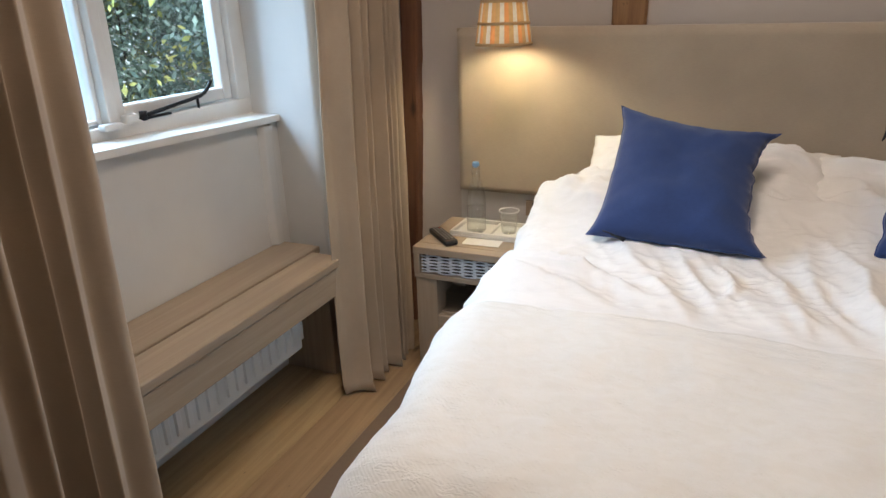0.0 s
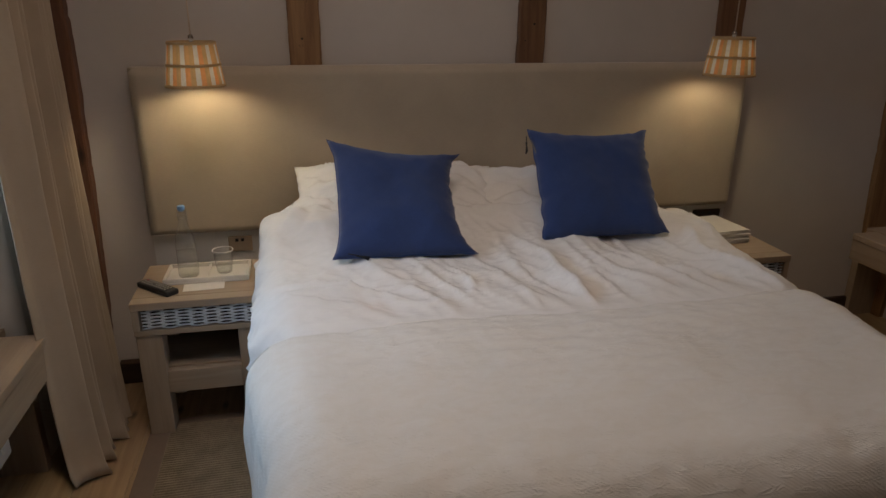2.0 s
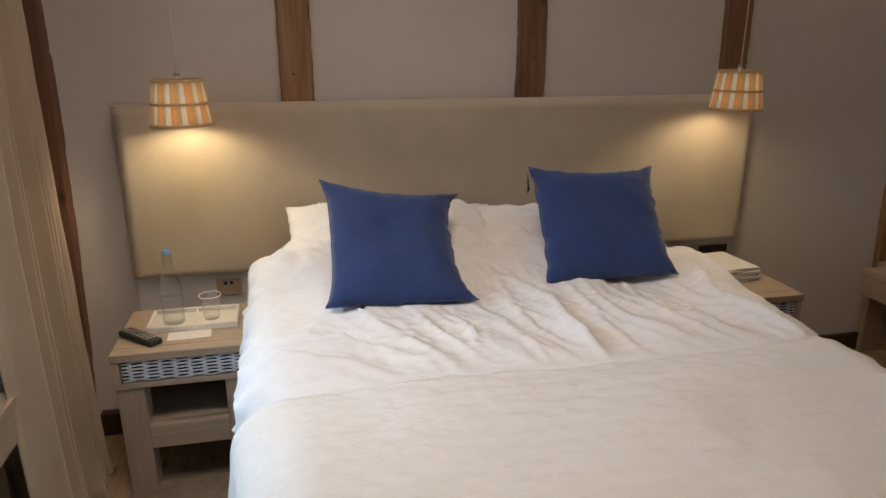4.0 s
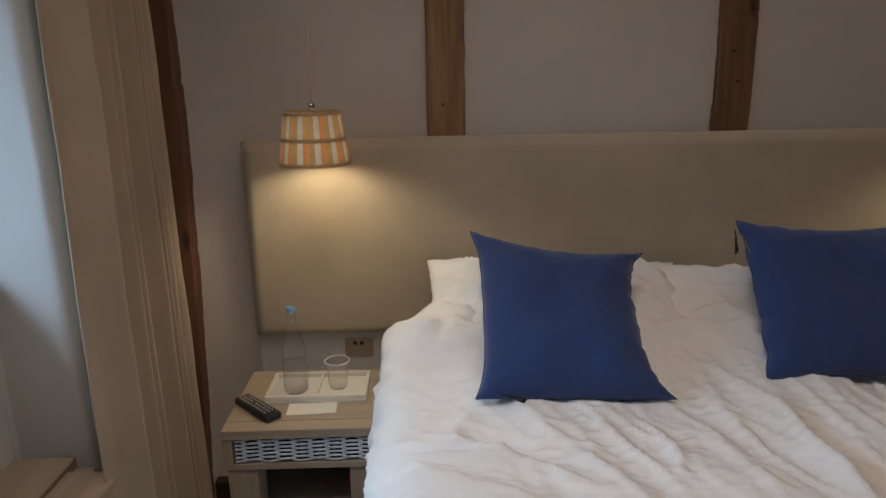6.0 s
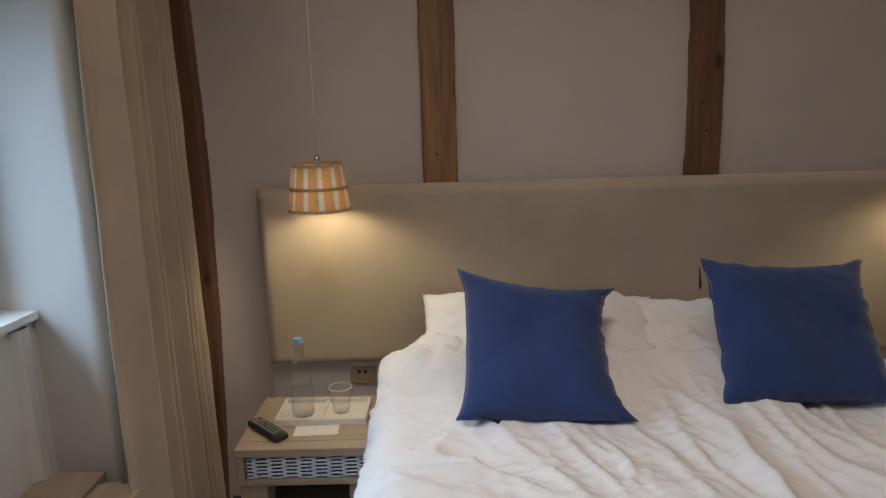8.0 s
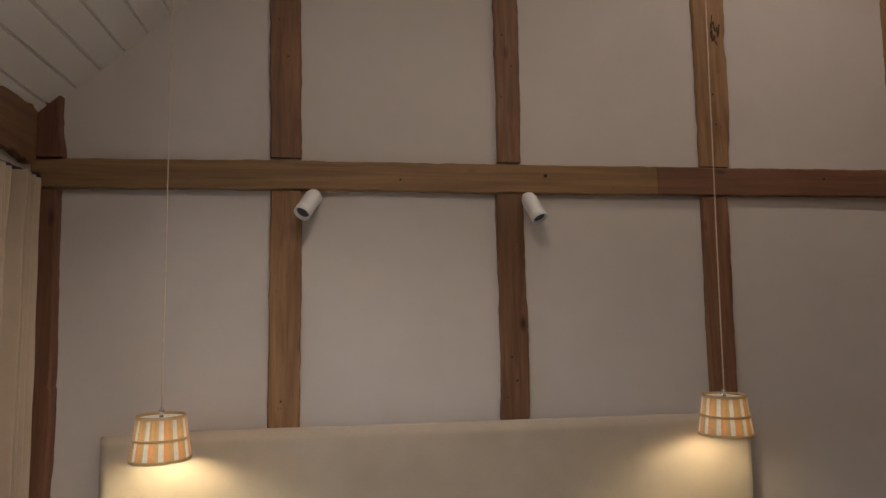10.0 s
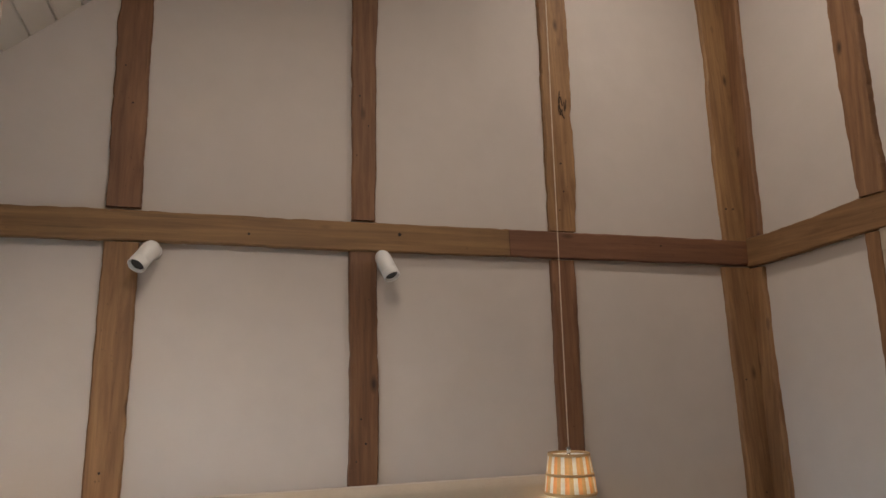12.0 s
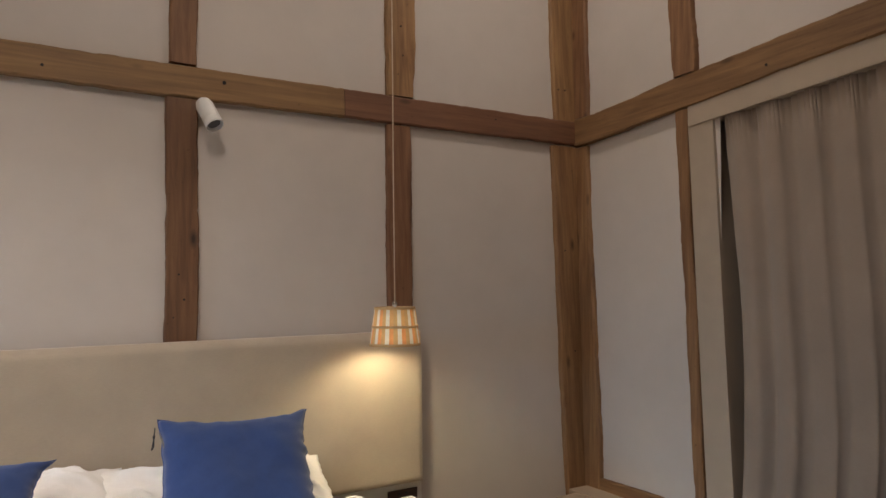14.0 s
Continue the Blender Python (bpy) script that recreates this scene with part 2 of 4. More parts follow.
def shade_mat(name, col):
    k = Mat(name, 0.85)
    n = k.noise(70, 4)
    c = k.mix(k.ramp(n, (0.3, 0), (0.7, 1)), tuple(v * 0.85 for v in col), col)
    k.color(c).bump(n, 0.2, 0.001)
    tr = k.node("ShaderNodeBsdfTranslucent", Color=c)
    mx = k.node("ShaderNodeMixShader", Fac=0.03)
    out = k.t.nodes["Material Output"]
    k.link(k.b.outputs[0], mx.inputs[1])
    k.link(tr.outputs[0], mx.inputs[2])
    k.link(mx.outputs[0], out.inputs[0])
    return k.m


SHADE = {c: shade_mat("shade_" + c, v) for c, v in (("tan", (0.44, 0.28, 0.13)), ("orange", (0.60, 0.26, 0.10)), ("white", (0.52, 0.51, 0.475)), ("sand", (0.52, 0.29, 0.125)), ("braid", (0.45, 0.30, 0.15)))}


def rug_mat():
    k = Mat("sisal", 0.95)
    n, f = k.noise(14, 4), k.noise(1.0, 3, k.stretch(500, 160, 100))
    c = k.mix(k.ramp(n, (0.3, 0), (0.7, 1)), (0.23, 0.175, 0.12), (0.35, 0.275, 0.19))
    c = k.mix(k.ramp(f, (0.4, 0), (0.7, 0.5)), c, (0.07, 0.052, 0.036))
    return k.color(c).bump(f, 0.4, 0.002).m


RUG, RUG_EDGE = rug_mat(), cloth_mat("brown_rug_border", (0.175, 0.12, 0.082), 600, 0.2)


def leaf_mat(name, a, b):
    k = Mat(name, 0.28)
    g = k.t.nodes.new("ShaderNodeNewGeometry").outputs["Random Per Island"]
    k.color(k.ramp(g, (0.0, a), (0.75, b), (1.0, tuple(min(1, v * 1.7) for v in b))))
    return k.m


LEAF = leaf_mat("leaves_grey_green", (0.10, 0.15, 0.105), (0.28, 0.36, 0.28))
LEAF_Y = leaf_mat("leaves_yellow_green", (0.22, 0.24, 0.06), (0.46, 0.42, 0.12))
FLOWER = leaf_mat("red_flowers", (0.5, 0.03, 0.05), (0.6, 0.1, 0.12))
# white specks painted as the sky's glints on glossy leaves
GLINT = leaf_mat("white_leaf_glints", (0.6, 0.6, 0.6), (0.8, 0.8, 0.78))
BARK = plain("bark", (0.08, 0.055, 0.04), 0.9)
SOIL = plain("garden_ground", (0.07, 0.075, 0.04), 0.95, 0, 0.4, 3)


# ---- building blocks ----
def thing(name, label, category, group="", at=(0, 0, 0)):
    ob = new(name)
    ob.location = at
    ob.empty_display_size = 0.05
    return tagged(ob, label, category, group)


def mesh_of(name, bm, material, smooth=False):
    me = bpy.data.meshes.new(name)
    bm.to_mesh(me)
    bm.free()
    for m in material if isinstance(material, (list, tuple)) else (material,):
        me.materials.append(m)
    if smooth:
        me.polygons.foreach_set("use_smooth", [True] * len(me.polygons))
    return me


def part(name, bm, material, parent=None, label="", smooth=False):
    """One mesh under a thing; the bmesh is in world metres."""
    ob = new(name, mesh_of(name, bm, material, smooth))
    if parent is not None:
        ob.parent = parent
        chain, off = parent, Vector((0, 0, 0))
        while chain is not None:
            off += chain.location
            chain = chain.parent
        ob.location = -off
    return tagged(ob, label)


def structure(name, bm, material, label, smooth=False):
    return tagged(part(name, bm, material, None, label, smooth), label, name.split("_")[0], "", "structure")


def box(bm, x0, x1, y0, y1, z0, z1, bevel=0.0, seg=2):
    r = bmesh.ops.create_cube(bm, size=1, matrix=Matrix.Translation(((x0 + x1) / 2, (y0 + y1) / 2, (z0 + z1) / 2)) @ Matrix.Diagonal((x1 - x0, y1 - y0, z1 - z0, 1)))
    if bevel:
        edges = list({e for v in r["verts"] for e in v.link_edges})
        bmesh.ops.bevel(bm, geom=edges, offset=bevel, segments=seg, affect="EDGES", profile=0.5)
    return bm


def boxes(*dims, bevel=0.0):
    bm = bmesh.new()
    for d in dims:
        box(bm, *d, bevel=bevel)
    return bm


def rod(bm, p, q, r0, r1=None, n=12):
    """A capped round bar from p to q."""
    p, q = Vector(p), Vector(q)
    r1 = r0 if r1 is None else r1
    m = Matrix.Translation((p + q) / 2) @ (q - p).to_track_quat("Z", "Y").to_matrix().to_4x4()
    bmesh.ops.create_cone(bm, cap_ends=True, segments=n, radius1=r0, radius2=r1, depth=(q - p).length, matrix=m)
    return bm


def tube(bm, pts, r, n=6):
    """A round tube along points."""
    pts = [Vector(p) for p in pts]
    rings = []
    for i, p in enumerate(pts):
        d = (pts[min(i + 1, len(pts) - 1)] - pts[max(i - 1, 0)]).normalized()
        a = d.orthogonal().normalized() if abs(d.z) > 0.9 else d.cross(Vector((0, 0, 1))).normalized()
        b = d.cross(a)
        rings.append([bm.verts.new(p + r * (a * math.cos(w) + b * math.sin(w))) for w in (2 * math.pi * j / n for j in range(n))])
    for r0, r1 in zip(rings, rings[1:]):
        for j in range(n):
            bm.faces.new((r0[j], r0[(j + 1) % n], r1[(j + 1) % n], r1[j]))
    bm.faces.new(rings[0][::-1])
    bm.faces.new(rings[-1])
    return bm


def lathe(bm, profile, cx, cy, n=32):
    """A turned body: (radius, z) from the bottom up; a zero radius closes it."""
    rings = []
    for r, z in profile:
        rings.append([bm.verts.new((cx, cy, z))] if r == 0 else [bm.verts.new((cx + r * math.cos(2 * math.pi * j / n), cy + r * math.sin(2 * math.pi * j / n), z)) for j in range(n)])
    for a, b in zip(rings, rings[1:]):
        for j in range(n):
            k = (j + 1) % n
            vs = [a[0], b[k], b[j]] if len(a) == 1 else [a[j], a[k], b[0]] if len(b) == 1 else [a[j], a[k], b[k], b[j]]
            bm.faces.new(vs)
    return bm


def sheet(f, nu, nv, thick=0.0):
    """A grid of f(u, v) for u, v in 0..1, made solid by a thickness along its normals."""
    bm = bmesh.new()
    vs = [[bm.verts.new(f(i / nu, j / nv)) for j in range(nv + 1)] for i in range(nu + 1)]
    for i in range(nu):
        for j in range(nv):
            bm.faces.new((vs[i][j], vs[i + 1][j], vs[i + 1][j + 1], vs[i][j + 1]))
    if thick:
        bm.normal_update()
        back = [[bm.verts.new(v.co - v.normal * thick) for v in row] for row in vs]
        for i in range(nu):
            for j in range(nv):
                bm.faces.new((back[i][j], back[i][j + 1], back[i + 1][j + 1], back[i + 1][j]))
        rim = [(i, 0) for i in range(nu)] + [(nu, j) for j in range(nv)] + [(i, nv) for i in range(nu, 0, -1)] + [(0, j) for j in range(nv, 0, -1)]
        for (a, b), (c, d) in zip(rim, rim[1:] + rim[:1]):
            bm.faces.new((vs[a][b], back[a][b], back[c][d], vs[c][d]))
        bmesh.ops.recalc_face_normals(bm, faces=bm.faces[:])
    return bm


def wob(x, y, z=0.0):
    return noise.noise((x, y, z))


# ---- structure ----
LEAN = 0.0514


def north(a, b, c):
    """A place on the north wall, which leans back a little: along, up, out of the wall."""
    return Vector((a, 3.03 + LEAN * b - c, b))


def east_x(z):
    """The east wall leans outwards."""
    return 2.745 + 0.044 * (z - 1.45)


def east(a, b, c):
    return Vector((east_x(b) - c, a, b))


def knots(pairs, s):
    """A smooth run through a few (along, value) stations, level past the ends."""
    if s <= pairs[0][0]:
        return pairs[0][1]
    for (a, va), (b, vb) in zip(pairs, pairs[1:]):
        if s <= b:
            f = (s - a) / (b - a)
            return va + (vb - va) * (f * f * (3 - 2 * f) * 0.5 + f * 0.5)
    return pairs[-1][1]


def timber(name, parent, wall, upright, s0, s1, low, high, depth, material, seed, rag=0.004, label="", cut_top=0.0):
    """An old squared timber on a wall from s0 to s1: its two edges run through stations (along, across), waney, split and worn."""
    bm = bmesh.new()
    n = max(8, int((s1 - s0) / 0.014))
    rings = []
    for i in range(n + 1):
        s = s0 + (s1 - s0) * i / n
        chip = [0.011 * max(0, wob(s * 21, seed + k) - 0.34) for k in (51, 57)]
        lo = knots(low, s) + rag * (wob(s * 5, seed) * 0.9 + wob(s * 14, seed + 5) * 0.8 + wob(s * 43, seed + 15) * 0.45) + chip[0]
        hi = knots(high, s) + rag * (wob(s * 5, seed + 9) * 0.9 + wob(s * 15, seed + 3) * 0.8 + wob(s * 41, seed + 13) * 0.45) - chip[1]
        d = depth + 0.003 * wob(s * 3, seed + 7) + 0.0012 * wob(s * 22, seed + 17)
        ch = 0.005 + 0.006 * abs(wob(s * 7, seed + 2))
        ch2 = 0.005 + 0.006 * abs(wob(s * 8, seed + 22))
        third = (hi - lo) / 3
        ring = []
        for e, c in ((lo, -0.02), (lo, d - ch), (lo + ch, d), (lo + third, d + 0.0018 * wob(s * 9, seed + 31)), (hi - third, d + 0.0018 * wob(s * 9, seed + 33)), (hi - ch2, d), (hi, d - ch2), (hi, -0.02)):
            t = s + (cut_top * (e - lo) if i == n else 0)
            ring.append(bm.verts.new(wall(e, t, c) if upright else wall(t, e, c)))
        rings.append(ring)
    k = len(rings[0])
    for r0, r1 in zip(rings, rings[1:]):
        for j in range(k):
            bm.faces.new((r0[j], r0[(j + 1) % k], r1[(j + 1) % k], r1[j]))
    bm.faces.new(rings[0][::-1])
    bm.faces.new(rings[-1])
    bmesh.ops.recalc_face_normals(bm, faces=bm.faces[:])
    return part(name, bm, material, parent, label)


CEIL_Z = lambda x: 2.78 + (x + 1.225) * 0.957
RIDGE_X = 1.9
RIDGE_Z = CEIL_Z(RIDGE_X)


def north_wall():
    # plaster sheet with slight waves, backed by solid masonry
    bm = sheet(lambda u, v: north(-1.42 + 4.4 * u, -0.1 + 6.3 * v, 0.004 * wob(u * 6, v * 8) + 0.002 * wob(u * 25, v * 30)), 60, 70)
    box(bm, -1.9, 3.1, 3.37, 3.55, -0.1, 6.2)
    return structure("wall_north", bm, PLASTER, "warm white plastered gable wall with exposed oak timbers", True)


wall_n = north_wall()
P = 0.028
TOP = 5.6
timber("post", wall_n, north, True, 0.0, 2.332, ((0.6, -1.33), (1.39, -1.305), (1.74, -1.318), (2.04, -1.340), (2.18, -1.352), (2.33, -1.335)), ((0.08, -1.257), (0.48, -1.242), (0.92, -1.231), (1.40, -1.228), (2.05, -1.249), (2.34, -1.257)), P + 0.03, OAK_RED_SHADED, 1.0)
timber("post", wall_n, north, True, 2.470, 2.678, ((2.47, -1.362), (2.66, -1.380)), ((2.47, -1.246), (2.61, -1.266), (2.66, -1.270)), P + 0.02, OAK_RED_SHADED, 2.0, cut_top=0.957)
# the tie beam is two lengths, scarfed together
BEAM_LO, BEAM_HI = ((-1.23, 2.343), (-0.4, 2.349), (0.15, 2.350), (0.57, 2.346), (1.34, 2.351), (2.56, 2.357)), ((-1.23, 2.467), (-0.4, 2.478), (0.67, 2.480), (1.55, 2.487), (2.58, 2.494))
timber("tie_beam", wall_n, north, False, -1.40, 1.343, BEAM_LO, BEAM_HI, P + 0.006, OAK_X, 3.0, 0.003)
timber("tie_beam", wall_n, north, False, 1.346, 2.80, BEAM_LO, BEAM_HI, P + 0.004, OAK_X_RED, 3.5, 0.003)
STUDS = (
    (4.0, ((1.36, -0.414), (2.35, -0.416)), ((1.35, -0.284), (2.35, -0.284)), ((2.49, -0.418), (2.96, -0.430), (3.35, -0.436), (3.53, -0.427)), ((2.49, -0.288), (2.98, -0.296), (3.55, -0.302))),
    (5.0, ((1.35, 0.567), (1.60, 0.574), (2.35, 0.570)), ((1.35, 0.692), (1.77, 0.699), (2.10, 0.693), (2.35, 0.697)), ((2.50, 0.583), (2.77, 0.587), (3.05, 0.583), (3.63, 0.589)), ((2.50, 0.689), (2.77, 0.697), (3.32, 0.702), (3.62, 0.715))),
    (6.0, ((1.44, 1.543), (1.76, 1.548), (2.02, 1.557), (2.35, 1.563)), ((1.48, 1.671), (1.71, 1.676), (2.18, 1.692), (2.35, 1.692)), ((2.50, 1.571), (2.77, 1.577), (3.10, 1.584), (3.70, 1.595)), ((2.50, 1.712), (2.74, 1.738), (3.00, 1.743), (3.13, 1.736), (3.22, 1.752), (3.70, 1.764))),
    (7.0, ((0.75, 2.558), (1.57, 2.574), (2.35, 2.589)), ((0.0, 2.70), (2.35, 2.79)), ((2.51, 2.624), (2.91, 2.625), (3.23, 2.638), (3.60, 2.660)), ((2.5, 2.79), (5.0, 2.90))),
)
for seed, ll, lh, ul, uh in STUDS:
    timber("stud", wall_n, north, True, 0.0, 2.344, ll, lh, P, OAK_BROWN if seed == 5.0 else OAK_V, seed)
    timber("stud", wall_n, north, True, 2.492, TOP, ul, uh, P, OAK_V, seed + 20, 0.005)


def west_wall():
    # thick outer wall with the window recess; the recess reveals are splayed a little
    bm = boxes((-1.95, -1.37, -2.0, 1.14, -0.1, 2.72), (-1.95, -1.37, 2.62, 3.4, -0.1, 2.72), (-1.95, -1.37, 1.14, 2.62, 2.18, 2.72), (-1.95, -1.60, 1.14, 2.62, -0.1, 1.045))
    for v in bm.verts:
        if 1.0 < v.co.z < 1.1:
            v.co.z = 1.034 + 0.034 * (2.555 - v.co.y)
    return structure("wall_west", bm, PLASTER_COOL, "thick white plastered outer wall with deep window recess")


wall_w = west_wall()


def reveal(y_out, y_in, sign):
    """The rounded plaster side of the recess."""
    def f(u, v):
        z = -0.02 + 2.2 * v
        w = 0.005 * wob(u * 3, z * 4) + 0.002 * wob(u * 9, z * 13)
        if u < 0.62:
            k = u / 0.62
            return (-1.86 + k * 0.455, y_in + (y_out - y_in) * k + w, z)
        k = (u - 0.62) / 0.38
        ang = k * math.pi / 2
        return (-1.405 + 0.038 * math.sin(ang) + w * 0.6, y_out + sign * 0.038 * (1 - math.cos(ang)) + sign * max(0, k - 0.9) * 1.2, z)
    return sheet(f, 26, 40)


part("reveal", reveal(2.475, 2.545, 1), PLASTER_COOL, wall_w, "", True)
part("reveal", reveal(1.22, 1.16, -1), PLASTER_COOL, wall_w, "", True)
timber("wall_plate", wall_w, lambda a, b, c: Vector((-1.385 + c, a, b)), False, -2.0, 3.08, ((-2.0, 2.44), (2.6, 2.445), (3.1, 2.43)), ((-2.0, 2.655), (3.1, 2.66)), 0.05, OAK_Y, 31.0, 0.016)
# plastered pipe casing under the sill
part("pipe_casing", sheet(lambda u, v: (-1.603 + 0.030 * min(1, math.sin(math.pi * u) * 1.7) + 0.003 * wob(u, v * 5), 2.378 + 0.072 * u, 0.556 + 0.478 * v), 14, 24), PLASTER_COOL, wall_w, "", True)

# east wall: plaster, timbers, window recess closed by the curtain
bm = bmesh.new()
for a0, a1, b0, b1 in ((2.19, 3.3, -0.1, 2.40), (0.3, 3.3, 2.40, 5.4), (-2.0, 0.3, -0.1, 5.4)):
    n = 24
    vs = [[bm.verts.new(east(a0 + (a1 - a0) * i / n, b0 + (b1 - b0) * j / n, 0.004 * wob(i * 0.4, j * 0.4, a0))) for j in range(n + 1)] for i in range(n + 1)]
    for i in range(n):
        for j in range(n):
            bm.faces.new((vs[i][j], vs[i][j + 1], vs[i + 1][j + 1], vs[i + 1][j]))
box(bm, 3.0, 3.15, -2.0, 3.5, -0.1, 5.4)
box(bm, 2.76, 3.0, 0.3, 0.4, -0.1, 2.39)
wall_e = structure("wall_east", bm, PLASTER, "warm white plastered wall with exposed oak timbers", True)
timber("corner_post", wall_e, east, True, 0.0, 2.338, ((0.5, 2.915), (0.76, 2.927), (1.39, 2.974), (2.04, 3.022), (2.34, 3.036)), ((0.0, 3.2), (2.4, 3.3)), P, OAK_V, 41.0, 0.006)
timber("corner_post", wall_e, east, True, 2.51, 5.0, ((2.53, 3.033), (3.17, 3.062), (3.59, 3.083), (5.0, 3.15)), ((2.5, 3.3), (5.0, 3.4)), P, OAK_V, 42.0, 0.005)
timber("side_beam", wall_e, east, False, -2.0, 3.13, ((-2.0, 2.70), (1.55, 2.448), (2.42, 2.390), (3.0, 2.350)), ((-2.0, 2.83), (1.54, 2.594), (2.27, 2.556), (3.0, 2.507)), P + 0.005, OAK_Y, 43.0, 0.003)
timber("stud", wall_e, east, True, 0.0, 2.385, ((0.5, 2.270), (0.88, 2.285), (1.37, 2.307), (1.88, 2.338), (2.39, 2.356)), ((0.5, 2.318), (0.88, 2.340), (1.41, 2.369), (1.88, 2.399), (2.38, 2.423)), P, OAK_V, 44.0, 0.004)
timber("stud", wall_e, east, True, 2.552, 5.0, ((2.56, 2.300), (2.88, 2.321), (3.23, 2.335), (5.0, 2.42)), ((2.54, 2.427), (2.91, 2.453), (3.29, 2.478), (5.0, 2.57)), P + 0.012, OAK_V, 45.0, 0.008)
timber("stud", wall_e, east, True, 2.62, 5.0, ((2.5, 1.1), (5.0, 1.1)), ((2.5, 1.24), (5.0, 1.24)), P, OAK_V, 46.0, 0.008)
timber("sill_rail", wall_e, east, False, 2.28, 2.93, ((2.3, 0.45), (3.0, 0.45)), ((2.3, 0.553), (2.9, 0.546)), P - 0.005, OAK_Y, 47.0, 0.003)

# peg and nail holes in the old timbers, a worm-eaten knot
def hole(parent, wall, along, up, out, r):
    p = wall(along, up, out)
    q = wall(along, up, out - 0.01)
    return part("nail_hole", rod(bmesh.new(), q, p, r, r * 0.9, 8), DARK, parent)


for x, z, r in ((2.652, 2.67, 0.005), (2.70, 2.672, 0.005), (1.66, 2.70, 0.004), (1.655, 2.85, 0.004), (1.63, 2.60, 0.003), (0.62, 3.1, 0.004), (0.66, 2.95, 0.003), (0.605, 2.8, 0.003), (-0.35, 2.95, 0.004), (-0.39, 3.12, 0.003), (2.63, 1.75, 0.004), (2.66, 1.2, 0.004), (0.62, 1.62, 0.004), (0.64, 1.52, 0.005), (0.60, 1.45, 0.003), (-0.36, 1.46, 0.005)):
    hole(wall_n, north, x, z, P + 0.0045, r)
for x, z, r in ((0.80, 2.43, 0.009), (0.14, 2.40, 0.006), (2.2, 2.44, 0.004)):
    hole(wall_n, north, x, z, P + 0.0095, r)
hole(wall_e, east, 1.94, 2.47, P + 0.0085, 0.007)
bm = bmesh.new()
rk = random.Random(8)
for i in range(9):
    x, z = 1.69 + rk.uniform(-0.022, 0.03), 3.20 + rk.uniform(-0.06, 0.06)
    tube(bm, [north(x, z, P + 0.004), north(x + rk.uniform(-0.006, 0.008), z - 0.03, P + 0.0055), north(x + rk.uniform(-0.004, 0.012), z - 0.05, P + 0.002)], 0.0028, 5)
part("split_knot", bm, KNOT, wall_n, "dark worm-eaten knot")

bm = boxes((-1.95, 3.15, -2.15, -2.0, -0.1, 6.2))
structure("wall_south", bm, PLASTER, "plain warm white plastered wall")


def ceiling():
    bm = bmesh.new()
    th = math.atan(0.957)
    nrm = Vector((math.sin(th), 0, -math.cos(th)))
    along = Vector((math.cos(th), 0, math.sin(th)))
    # tongued boards run along the room, up the slope
    start, w = Vector((-1.62, 0, CEIL_Z(-1.62))), 0.1265
    total = (RIDGE_X + 1.62) / math.cos(th)
    off = ((-1.225 + 1.62) / math.cos(th)) % w
    s = off - w
    while s < total:
        a, b = start + along * (s + 0.0035), start + along * min(s + w - 0.0035, total)
        lo = [a - nrm * 0.02, a + nrm * 0.0, b + nrm * 0.0, b - nrm * 0.02]
        c = [a + along * 0.004 + nrm * 0.004, b - along * 0.004 + nrm * 0.004]
        prof = [lo[0], lo[1], c[0], c[1], lo[2], lo[3]]
        rings = [[bm.verts.new((p.x, y, p.z)) for p in prof] for y in (-2.0, 3.33)]
        for j in range(6):
            bm.faces.new((rings[0][j], rings[0][(j + 1) % 6], rings[1][(j + 1) % 6], rings[1][j]))
        s += w
    def slab(x0, z0, x1, z1, t):
        v = [bm.verts.new((x, y, z)) for y in (-2.05, 3.5) for x, z in ((x0, z0), (x1, z1), (x1, z1 + t), (x0, z0 + t))]
        for q in ((0, 1, 2, 3), (7, 6, 5, 4), (0, 4, 5, 1), (1, 5, 6, 2), (2, 6, 7, 3), (3, 7, 4, 0)):
            bm.faces.new([v[k] for k in q])
    slab(-2.1, CEIL_Z(-2.1) + 0.012, RIDGE_X, RIDGE_Z + 0.012, 0.2)
    slab(RIDGE_X, RIDGE_Z + 0.012, 3.2, RIDGE_Z + 0.012 - (3.2 - RIDGE_X) * 0.957, 0.2)
    bmesh.ops.recalc_face_normals(bm, faces=bm.faces[:])
    return structure("ceiling", bm, BOARD_PAINT, "sloping ceiling of white painted boards")


ceiling()


# ---- floor, rug, skirting ----
floor = structure("floor", boxes((-1.95, 3.1, -2.1, 3.4, -0.12, -0.022)), DARK, "pale oak plank floor")
tagged(structure("skirting", boxes((-1.235, -1.04, 2.975, 3.02, 0.0, 0.10), (1.70, 2.56, 2.995, 3.02, 0.0, 0.10), bevel=0.004), DARK_SKIRT, "dark stained skirting board"), "", "skirting")

bm = bmesh.new()
ribs, y0, y1 = 150, 0.6, 2.60
prof = []
for i in range(ribs):
    y = y0 + (y1 - y0) * i / ribs
    d = (y1 - y0) / ribs
    prof += [(y, 0.0025), (y + d * 0.25, 0.0095), (y + d * 0.65, 0.0095)]
prof.append((y1, 0.004))
rows = [[bm.verts.new((x, y, z + 0.0006 * wob(x * 9, y * 30))) for y, z in prof] for x in (-0.965, -0.8, -0.6, -0.2, 0.6, 1.3, 1.62)]
for r0, r1 in zip(rows, rows[1:]):
    for j in range(len(prof) - 1):
        bm.faces.new((r0[j], r1[j], r1[j + 1], r0[j + 1]))
rug = thing("rug", "brown ribbed sisal rug with cloth border under the bed", "rug")
part("weave", bm, RUG, rug)
